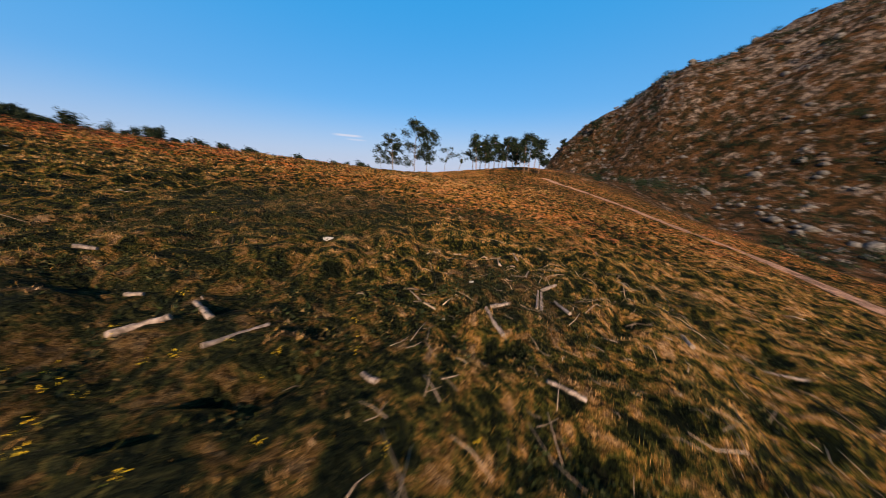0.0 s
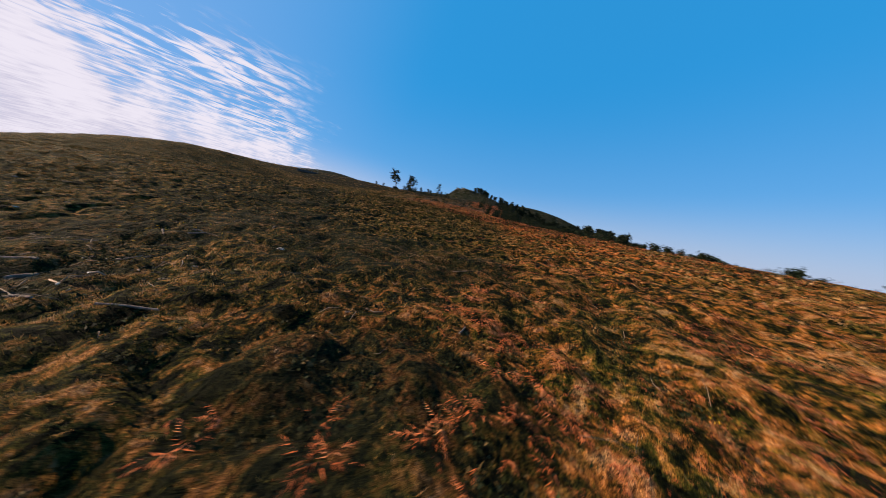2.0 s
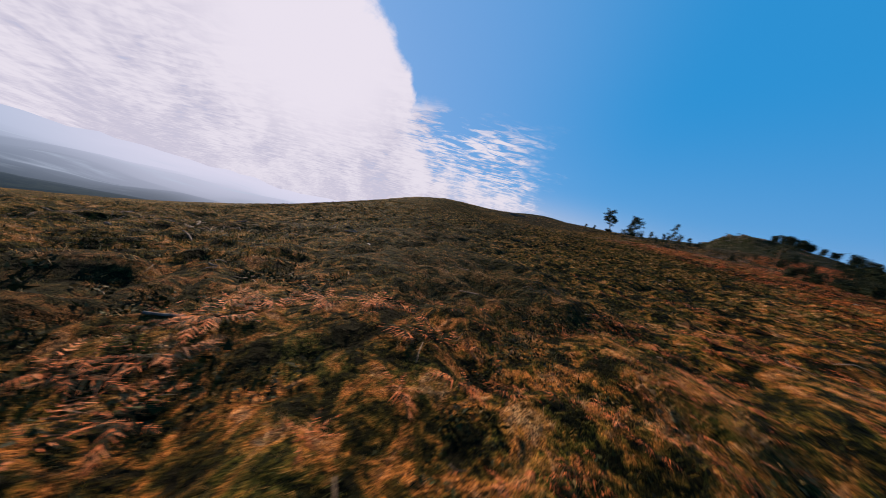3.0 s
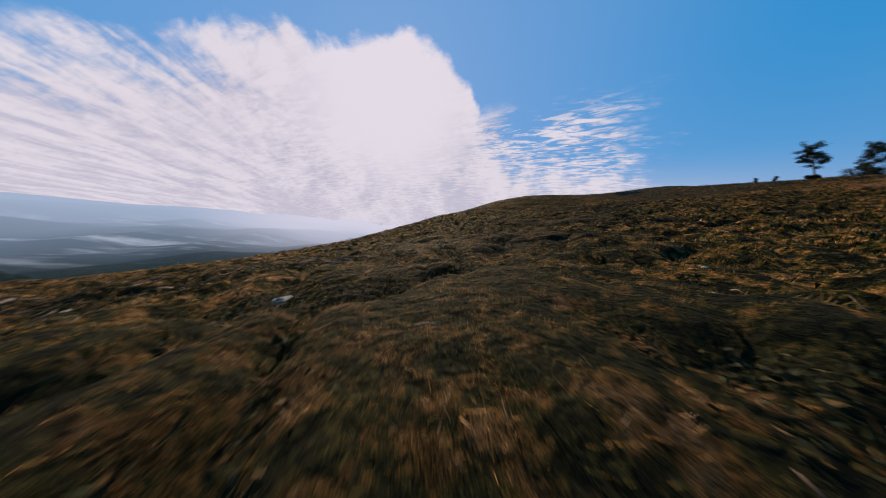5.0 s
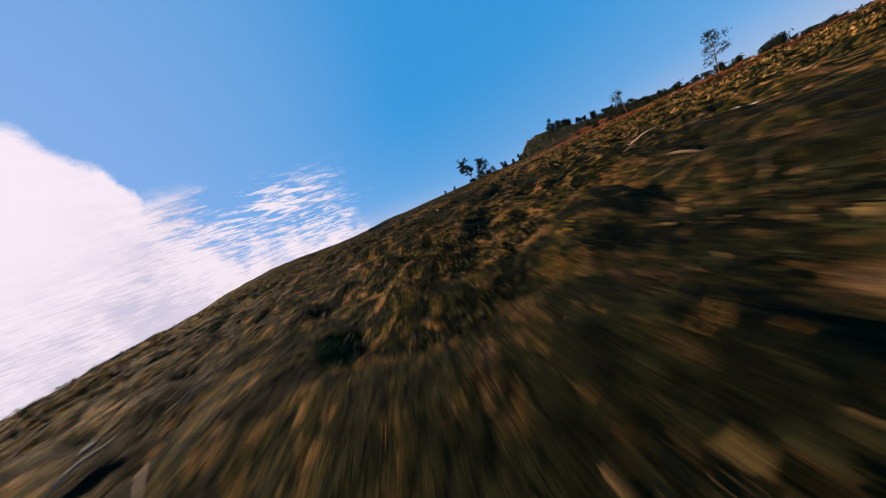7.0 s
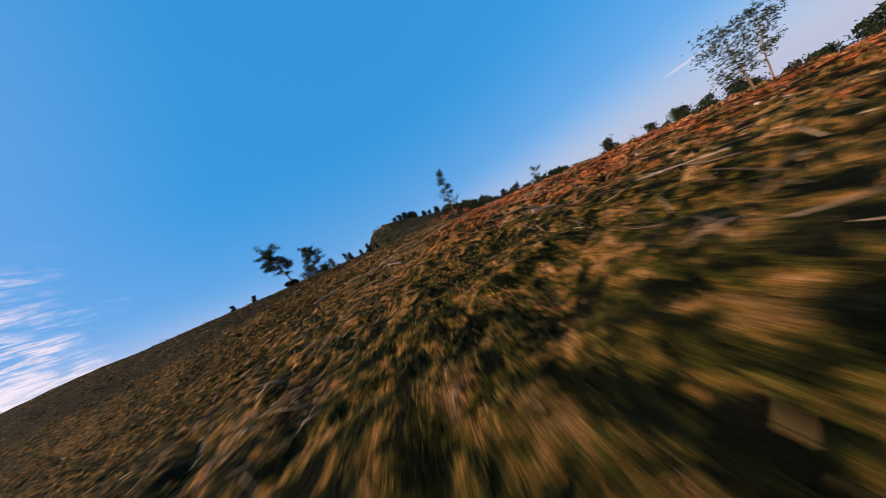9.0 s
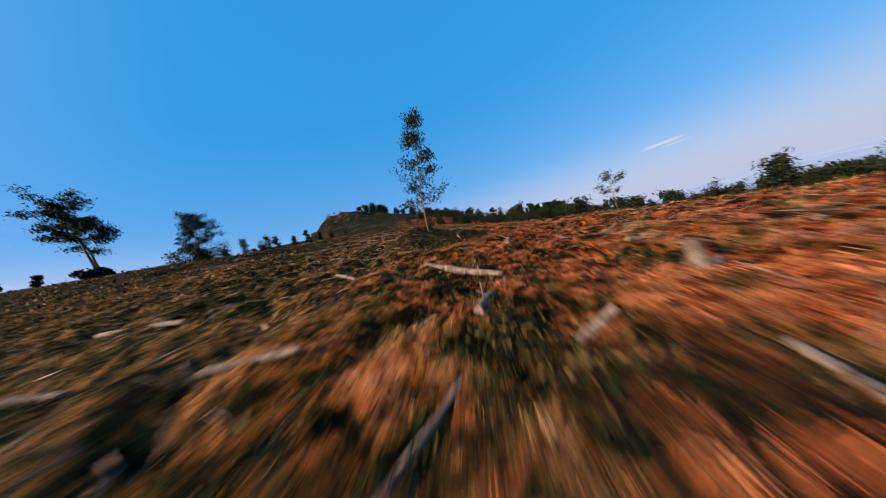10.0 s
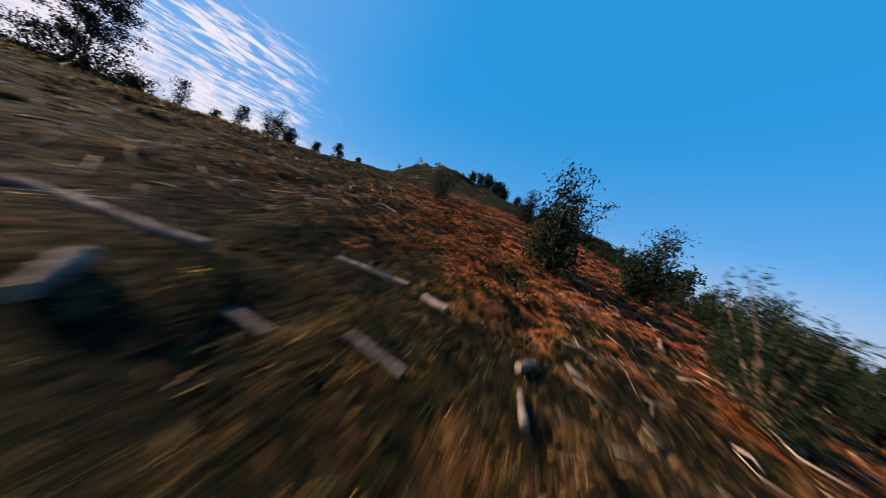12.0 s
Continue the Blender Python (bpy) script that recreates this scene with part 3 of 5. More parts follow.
def tube(points, radii, sides=8, rough=0.0, seed=0):
    """A tube along points, as vertices and quads."""
    r = np.random.default_rng(seed)
    points = np.asarray(points, float)
    d = np.gradient(points, axis=0)
    d /= np.linalg.norm(d, axis=1)[:, None] + 1e-9
    ref = np.where(np.abs(d[:, 2:3]) > 0.9, np.array([[1.0, 0, 0]]), np.array([[0, 0, 1.0]]))
    a = np.cross(d, ref)
    a /= np.linalg.norm(a, axis=1)[:, None]
    b = np.cross(d, a)
    ang = np.linspace(0, 2 * math.pi, sides, endpoint=False)
    rad = np.asarray(radii, float)[:, None] * (1 + rough * r.normal(size=(len(points), sides)))
    v = points[:, None, :] + rad[..., None] * (np.cos(ang)[None, :, None] * a[:, None, :] + np.sin(ang)[None, :, None] * b[:, None, :])
    n = len(points)
    i, j = np.meshgrid(np.arange(n - 1), np.arange(sides), indexing="ij")
    k = (j + 1) % sides
    f = np.stack([i * sides + j, i * sides + k, (i + 1) * sides + k, (i + 1) * sides + j], -1).reshape(-1, 4)
    return v.reshape(-1, 3), f


def leaves(centres, spread, count, size, seed, droop=0.2, flat=0.7):
    """Loose clumps of small pointed leaves round the given centres."""
    r = np.random.default_rng(seed)
    c = np.repeat(np.asarray(centres, float), count, axis=0)
    n = len(c)
    off = r.normal(size=(n, 3)) * np.repeat(np.broadcast_to(spread, len(centres)), count)[:, None] * np.array([1, 1, flat])
    tip = r.normal(size=(n, 3))
    tip[:, 2] -= droop * 3
    tip /= np.linalg.norm(tip, axis=1)[:, None]
    wide = np.cross(tip, r.normal(size=(n, 3)))
    wide /= np.linalg.norm(wide, axis=1)[:, None] + 1e-9
    s = (size * r.uniform(0.6, 1.4, n))[:, None]
    at = c + off
    v = np.stack([at - tip * s - wide * s * 0.42, at - tip * s + wide * s * 0.42, at + tip * s], 1)
    return v.reshape(-1, 3), np.arange(3 * n).reshape(-1, 3)


def grow_tree(name, x, y, tall, label, category="tree", group="", lean=(0.0, 0.0), stems=1, thick=0.012, clear=0.3, spread=0.22, limbs=14,
              top_heavy=0.0, clump=0.07, count=26, size=0.12, leaf=None, seed=1, skirt=0, bark=None, cone=False):
    """A tree: wobbling tapered trunk(s), limbs and a ragged crown of leaf clumps with gaps."""
    r = np.random.default_rng(seed)
    z = float(height(x, y)) - 0.1
    root = thing(name, x, y, z, label, category, group)
    centres, radii = [], []
    for s in range(stems):
        swing = r.uniform(0, 6.28)
        bx, by = (0.25 * s * math.cos(swing), 0.25 * s * math.sin(swing)) if stems > 1 else (0, 0)
        h = tall * (1 - 0.14 * s)
        u = np.linspace(0, 1, 9)
        wob = np.cumsum(r.normal(size=(9, 2)) * 0.012 * h, axis=0) * u[:, None]
        side = 0.10 * h * s
        pts = np.stack([bx + lean[0] * u ** 1.3 + wob[:, 0] + side * math.cos(swing) * u, by + lean[1] * u ** 1.3 + wob[:, 1] + side * math.sin(swing) * u, h * 0.94 * u], -1)
        v, f = tube(pts, thick * h * (1 - 0.85 * u) + 0.008, 8, 0.06, seed + s)
        trunk = part("trunk", mesh_from("trunk", v, f, [bark or BARK], True), root)
        for k in range(limbs):
            q = clear + (1 - clear) * ((k + r.uniform(0, 1)) / limbs) ** (1 - 0.45 * top_heavy)
            q = min(q, 0.97)
            p0 = np.array([np.interp(q, u, pts[:, i]) for i in range(3)])
            taper = (math.sin(math.pi * min(1, 0.18 + 0.82 * (q - clear) / (1 - clear))) ** 0.7) * (1 - top_heavy) + top_heavy * ((q - clear) / (1 - clear)) ** 0.6
            if cone:
                taper = 1.1 * (1 - (q - clear) / (1 - clear)) - 0.3
            reach = h * spread * (0.35 + 0.75 * taper) * r.uniform(0.65, 1.25)
            a = r.uniform(0, 6.28)
            rise = r.uniform(0.15, 0.8) if top_heavy < 0.5 else r.uniform(0.0, 0.5)
            w = np.linspace(0, 1, 5)
            limb = p0 + reach * np.stack([math.cos(a) * w, math.sin(a) * w, rise * w + 0.12 * np.sin(3 * w)], -1) + r.normal(size=(5, 3)) * 0.02 * reach
            v, f = tube(limb, (thick * h * 0.32) * (1 - 0.8 * w) + 0.006, 5, 0.05, k)
            if k < 9:
                part("limb", mesh_from("limb", v, f, [BARK], True), trunk)
            for e in (2, 3, 4, 4):
                centres.append(limb[e] + r.normal(size=3) * clump * tall * 0.6)
                radii.append(clump * tall * r.uniform(0.55, 1.15))
        centres.append(pts[-1])
        radii.append(clump * tall * 0.8)
    v, f = leaves(centres, radii, count, size, seed + 50)
    part("crown", mesh_from("crown", v, f, [leaf or GUM]), root)
    if skirt:
        c = np.stack([r.normal(size=26) * skirt * 0.5, r.normal(size=26) * skirt * 0.5, r.uniform(0.1, 0.75, 26) * skirt], -1)
        v, f = leaves(c, 0.13 * skirt, 130, size * 1.3, seed + 90)
        part("undergrowth", mesh_from("undergrowth", v, f, [LEAF]), root, "dense dark evergreen growth")
    return root


def grow_bush(name, label, tall, seed, leaf, open_top=0.5, size=0.07, count=34, stems=7):
    """A shrub: several stems out of one root and a ragged, gappy mass of leaves with a few shoots above it."""
    r = np.random.default_rng(seed)
    root = thing(name, 0, 0, 0, label, "bush", "bushes along the edge of the slope")
    centres, radii = [], []
    for s in range(stems):
        a, lean = r.uniform(0, 6.28), r.uniform(0.05, 0.45)
        h = tall * (r.uniform(0.8, 1.05) if s < 2 else r.uniform(0.4, 0.8))
        u = np.linspace(0, 1, 6)
        pts = np.stack([math.cos(a) * lean * h * u, math.sin(a) * lean * h * u, h * u], -1) + r.normal(size=(6, 3)) * 0.02 * h * u[:, None]
        v, f = tube(pts, 0.03 * tall ** 0.5 * (1 - 0.8 * u) + 0.004, 5, 0.05, s)
        part("stem", mesh_from("stem", v, f, [BARK], True), root)
        for q in np.linspace(0.22, 1.0, 8 if stems > 5 else 12):
            p = np.array([np.interp(q, u, pts[:, i]) for i in range(3)])
            centres.append(p + r.normal(size=3) * 0.09 * tall * (1.15 - q))
            radii.append(tall * (0.115 - 0.075 * open_top * q) * r.uniform(0.7, 1.2))
    v, f = leaves(centres, radii, count, size, seed + 9)
    part("crown", mesh_from("crown", v, f, [leaf]), root)
    return root


def stand(x, y, turn=0.0, scale=1.0, sink=0.06):
    return pose(x, y, float(height(x, y)) - sink, 0, 0, turn) @ Matrix.Diagonal((scale, scale, scale, 1))


# ---- trees ----
ROW = "trees on the valley edge"
grow_tree("umbrella_tree", -134.5, -33.6, 11.0, "two-stemmed leaning tree with a flat windswept crown on the crest", lean=(-1.5, -3.4), stems=2, thick=0.016, clear=0.38,
          spread=0.27, limbs=18, top_heavy=0.7, clump=0.036, count=60, size=0.15, seed=11, skirt=1.3)
grow_tree("twin_tree", -155.4, -31.6, 12.2, "open twin-stemmed dark tree with a thicket at its foot", lean=(0.4, 0.8), stems=2, thick=0.011, clear=0.30, spread=0.21, limbs=24,
          clump=0.034, count=46, size=0.15, seed=23, skirt=5.2)
grow_tree("slender_eucalyptus", -102.7, -1.9, 7.8, "slender young eucalyptus with sparse drooping leaves", lean=(0.30, 0.55), thick=0.006, clear=0.15, spread=0.19, cone=True,
          limbs=38, clump=0.028, count=34, size=0.068, seed=31)
grow_tree("slender_eucalyptus", -79.0, 20.5, 7.0, "thin airy eucalyptus on the slope's edge", lean=(0.9, 0.6), thick=0.010, clear=0.30, spread=0.17, limbs=14, clump=0.045, count=22, size=0.12, seed=37)
grow_tree("young_eucalyptus", -76.0, 7.0, 4.4, "small round-crowned young eucalyptus", thick=0.012, clear=0.2, spread=0.2, limbs=12, clump=0.06, count=24, size=0.09, seed=41)
grow_tree("young_eucalyptus", -101.2, 14.2, 3.5, "thin-stemmed sapling with a small round crown", thick=0.007, clear=0.5, spread=0.20, limbs=10, clump=0.050, count=30, size=0.06, seed=43)
grow_tree("tall_eucalyptus", -10.6, 85.5, 17.0, "tall airy eucalyptus with a pointed crown", group=ROW, lean=(0.6, 0), thick=0.008, clear=0.16, spread=0.18, limbs=18, clump=0.046, count=56,
          size=0.25, seed=51)
grow_tree("tall_eucalyptus", -6.6, 87.0, 14.2, "tall eucalyptus with a dense dark middle", group=ROW, lean=(0.4, 0.3), thick=0.009, clear=0.22, spread=0.20, limbs=18, clump=0.045, count=50, size=0.26, seed=52)
grow_tree("young_eucalyptus", -16.2, 63.5, 5.8, "thin feathery eucalyptus beside a bushier one", group=ROW, thick=0.009, clear=0.25, spread=0.18, limbs=12, clump=0.05, count=24, size=0.15, seed=58)
grow_tree("round_eucalyptus", -12.9, 61.7, 8.4, "bushy two-stemmed eucalyptus with an orange dead side", group=ROW, stems=2, thick=0.013, clear=0.20, spread=0.22, limbs=13, clump=0.036, count=44, size=0.16, seed=53)
grow_tree("young_eucalyptus", -0.7, 95.8, 9.5, "thin open eucalyptus leaning over the edge", group=ROW, lean=(1.4, 0), thick=0.010, clear=0.4, spread=0.25, limbs=10, clump=0.05, count=22, size=0.20, seed=57)
grow_tree("young_eucalyptus", 4.8, 92.0, 6.5, "small leaning eucalyptus with a lopsided crown", group=ROW, lean=(1.8, 0.4), thick=0.010, clear=0.35, spread=0.30, limbs=9, clump=0.055, count=20, size=0.18, seed=59)
for k in range(16):
    turn, away = radians(5.8 + 15.0 * (k + 0.5 * rng.uniform(0, 1)) / 16), rng.uniform(78, 96)
    grow_tree("pine_tree", away * math.sin(turn), away * math.cos(turn), rng.uniform(8.2, 11.4), "dark pine with a bare reddish lower trunk in a row", group=ROW, lean=(0.3 * (k % 3 - 1), 0.4), thick=0.012, clear=0.26,
              spread=0.17, limbs=12, clump=0.050, count=34, size=0.24, leaf=LEAF, seed=61 + k, bark=PINEBARK)
for k, (x, y) in enumerate([(84, 186), (74, 190), (99, 178), (62, 176)]):
    grow_tree("pine_tree", x, y, 9.0 + k, "lone pine with a flat crown on the mountain's flank", thick=0.010, clear=0.6, spread=0.24, limbs=10, top_heavy=0.6, clump=0.06, count=26, size=0.4, leaf=LEAF, seed=121 + k, bark=PINEBARK)
for k, (x, y, tall) in enumerate([(-168, -36, 9.6), (-169, -31.5, 6.7), (-170, -27.5, 8.6), (-171.5, -25.6, 5.5), (-172, -22, 7.9), (-173, -20.6, 7.0), (-174, -16.2, 5.2), (-175, -12.6, 5.7), (-176, -9, 3.4), (-147, -47, 2.3), (-151, -54, 2.5)]):
    grow_tree("young_pine", x, y, tall, "small pointed young pine on the skyline", group="young pines on the crest", thick=0.012, clear=0.10, spread=0.17 + 0.02 * (k % 4), limbs=16 + k % 3, clump=0.045, count=30, cone=k < 9,
              size=0.14, leaf=LEAF, seed=81 + k)
for k in range(11):
    y = 44 + 3.6 * k + rng.normal()
    grow_tree("ridge_tree", -206 + 0.14 * (y - 30) + 1.5 * rng.normal(), y, rng.uniform(5.5, 9.5), "dark slender tree on the scrubby ridge beside the knob", group="trees on the ridge", thick=0.012, clear=0.2, spread=0.2, limbs=14, clump=0.055,
              count=22, size=0.3, leaf=LEAF, seed=131 + k)
for k, (x, y, tall) in enumerate([(-199, -4, 2.6), (-201, 1, 1.6), (-208, -1, 2.2), (-193, -7, 2.0)]):
    grow_tree("sapling", x, y, tall, "bare thin sapling on the rocky knob", group="saplings on the knob", thick=0.014, clear=0.3, spread=0.26, limbs=8, clump=0.05, count=8, size=0.09, leaf=LEAF, seed=95 + k)

# ---- bushes ----
KINDS = [grow_bush("broadleaf_bush", "dense dark green broadleaf bush on the bracken slope", 3.2, 101, LEAF, 0.15, 0.075, 92),
         grow_bush("broadleaf_bush", "open evergreen bush with long upright shoots", 3.6, 102, LEAF, 0.55, 0.070, 52),
         grow_bush("young_gum_bush", "grey-green eucalyptus scrub with upright shoots", 3.4, 103, GUM, 0.6, 0.078, 50),
         grow_bush("low_bush", "low rounded dark green bush", 1.7, 104, LEAF, 0.2, 0.060, 40),
         grow_bush("broadleaf_bush", "tall ragged evergreen bush in the scrub belt", 4.2, 105, LEAF, 0.5, 0.085, 54),
         grow_bush("broadleaf_bush", "dark green bush in the scrub belt", 3.5, 106, LEAF, 0.3, 0.21, 20, 4),
         grow_bush("young_gum_bush", "pointed eucalyptus bush in the scrub belt", 3.8, 107, GUM, 0.55, 0.20, 18, 4)]
SINGLES = [(0, -142.6, 18.2, 1.15, 20), (1, -145.0, 19.4, 1.05, 80), (1, -147.9, 12.3, 0.62, 140), (0, -128.2, 9.2, 0.64, 60), (1, -137.2, 21.0, 0.72, 200),
           (0, -139.6, 23.0, 0.6, 10), (3, -139.6, 24.0, 1.2, 50), (0, -146.0, 24.5, 1.0, 100), (3, -156, -6, 0.9, 0), (1, -150.5, -3.0, 0.7, 90), (3, -153, -20, 1.3, 30), (0, -145, -27, 0.8, 10),
           (0, -160, 20.5, 0.9, 33)]
homes = [(k, stand(x, y, turn, s)) for k, x, y, s, turn in SINGLES]
BELT = [(-186, 31), (-160, 31), (-150, 29), (-143, 28), (-137, 27.5), (-131, 28.5), (-126, 30.5), (-121, 32), (-114, 35), (-104, 41), (-95, 46), (-86, 50), (-77, 52), (-69, 55), (-62, 60), (-54, 66), (-46, 71), (-36, 75),
        (-24, 75)]
HEDGE = ((0.0, 1.6, 0.6, 1.05), (2.0, 2.0, 0.9, 1.45), (4.5, 2.4, 1.1, 1.9))
SKYLINE = ((0.0, 1.8, 0.5, 1.1), (2.2, 3.8, 0.8, 1.6), (5.5, 4.2, 1.1, 2.2))
BANDS = ((0.0, 1.4, 0.25, 0.5), (2.4, 1.7, 0.4, 0.75), (5.2, 2.0, 0.6, 1.1))
for (ax, ay), (bx, by) in zip(BELT, BELT[1:]):
    long = math.hypot(bx - ax, by - ay)
    dx, dy = (bx - ax) / long, (by - ay) / long
    for row, every, low, tall in (BANDS if ax < -127 else HEDGE if ax < -80 else SKYLINE):
        n = max(2, int(long / every))
        for i in range(n):
            s, off = long * (i + rng.uniform(0, 1)) / n, row + rng.normal() * 0.7
            x, y = ax + dx * s - dy * off, ay + dy * s + dx * off
            homes.append((int(rng.choice([0, 1, 2, 3, 4])), stand(x, y, rng.uniform(0, 360), rng.uniform(low, tall))))
for k in range(180):
    x = -116 - 75 * rng.uniform(0, 1)
    y = float(np.interp(-x, [118, 137, 150, 193], [42, 33, 35, 38])) + 78 * rng.uniform(0, 1) ** 1.2
    homes.append((int(rng.choice([0, 1, 2, 3, 4])), stand(x, y, rng.uniform(0, 360), rng.uniform(0.9, 2.1))))
for k in range(90):
    y = 9 + 110 * rng.uniform(0, 1)
    homes.append((int(rng.choice([0, 1, 2, 4])), stand(-205 + 0.18 * (y - 30) + 4 * rng.normal(), y, rng.uniform(0, 360), rng.uniform(1.0, 1.9))))
for k in range(26):
    turn, far, s = math.radians(4.0 + 32.0 * (k + rng.uniform(-0.3, 0.3)) / 26), rng.uniform(38, 46), float(rng.choice([0.45, 0.55, 0.7, 0.95]))
    x, y = -79.4 - far * math.sin(turn), -13.8 + far * math.cos(turn)
    if line_distance(x, y, TRACK_LINE) > 4.0:
        homes.append((int(rng.choice([0, 1, 2, 4])), stand(x, y, rng.uniform(0, 360), s)))
first = set()
near_line = STRETCH[9:]
for k, m in homes:
    if line_distance(m.translation.x, m.translation.y, near_line) > 20 and k != 3:
        k = 5 + k % 2
    if k in first:
        copy_thing(KINDS[k], m)
    else:
        KINDS[k].matrix_world = m
        first.add(k)


# ---- logs, stumps, stones ----
def fallen(name, x, y, long, turn, thick, label, seed, bend=0.04, upright=0.0):
    """A cut length of timber lying on the ground (or standing), with sawn ends."""
    r = np.random.default_rng(seed)
    a = radians(turn)
    if upright:
        root = thing(name, x, y, float(height(x, y)) - 0.05, label, "stump" if name == "tree_stump" else "post", "stumps on the felled slope")
        root.matrix_world = root.matrix_world @ pose(0, 0, 0, r.normal() * 4 * upright, r.normal() * 4 * upright, turn)
        ends = np.array([[0, 0, -0.1], [0, 0, long]])
    else:
        dx, dy = math.cos(a) * long / 2, math.sin(a) * long / 2
        z0, z1 = float(height(x - dx, y - dy)), float(height(x + dx, y + dy))
        mid = 0.5 * float(height(x, y)) + 0.25 * (z0 + z1)
        root = thing(name, x, y, mid + thick * 0.55, label, "log" if thick > 0.045 else "branch", "felled timber on the slope")
        slope = math.atan2(z1 - z0, long)
        root.matrix_world = pose(x, y, mid + thick * 0.6, 0, -math.degrees(slope), turn)
        ends = np.array([[-long / 2, 0, 0], [long / 2, 0, 0]])
    u = np.linspace(0, 1, 9)
    pts = ends[0] + (ends[1] - ends[0]) * u[:, None]
    bow = np.sin(u * math.pi) * bend * long
    pts[:, 1] += bow * r.uniform(-1, 1)
    pts += r.normal(size=pts.shape) * 0.10 * thick
    rad = thick * (1.12 - 0.3 * u) * (1 + 0.05 * r.normal(size=9))
    v, f = tube(pts, rad, 10, 0.035, seed)
    stem = part("stem", mesh_from("stem", v, f, [LOGWOOD], True), root)
    for e, i in ((0, 0), (1, 8)):
        ring = v.reshape(9, 10, 3)[i]
        c = ring.mean(0)
        out = (pts[i] - pts[4]) / np.linalg.norm(pts[i] - pts[4]) * 0.006
        vv = np.concatenate([[c + out], ring * 0.97 + c * 0.03 + out])
        ff = np.array([[0, 1 + j, 1 + (j + 1) % 10] for j in range(10)])
        part("cut_end", mesh_from("cut_end", vv, ff, [CUTWOOD]), stem, "pale sawn end grain")
    if long > 1.2 and thick > 0.05 and not upright:
        for k in range(2):
            i = int(r.integers(2, 7))
            d = np.array([r.normal() * 0.4, r.normal(), abs(r.normal()) + 0.3])
            d /= np.linalg.norm(d)
            w = np.linspace(0, 1, 3)[:, None]
            vv, ff = tube(pts[i] + d * w * (thick + r.uniform(0.08, 0.3)), [thick * 0.3, thick * 0.25, thick * 0.18], 5, 0.05, k)
            part("branch_stub", mesh_from("branch_stub", vv, ff, [LOGWOOD], True), stem)
    return root


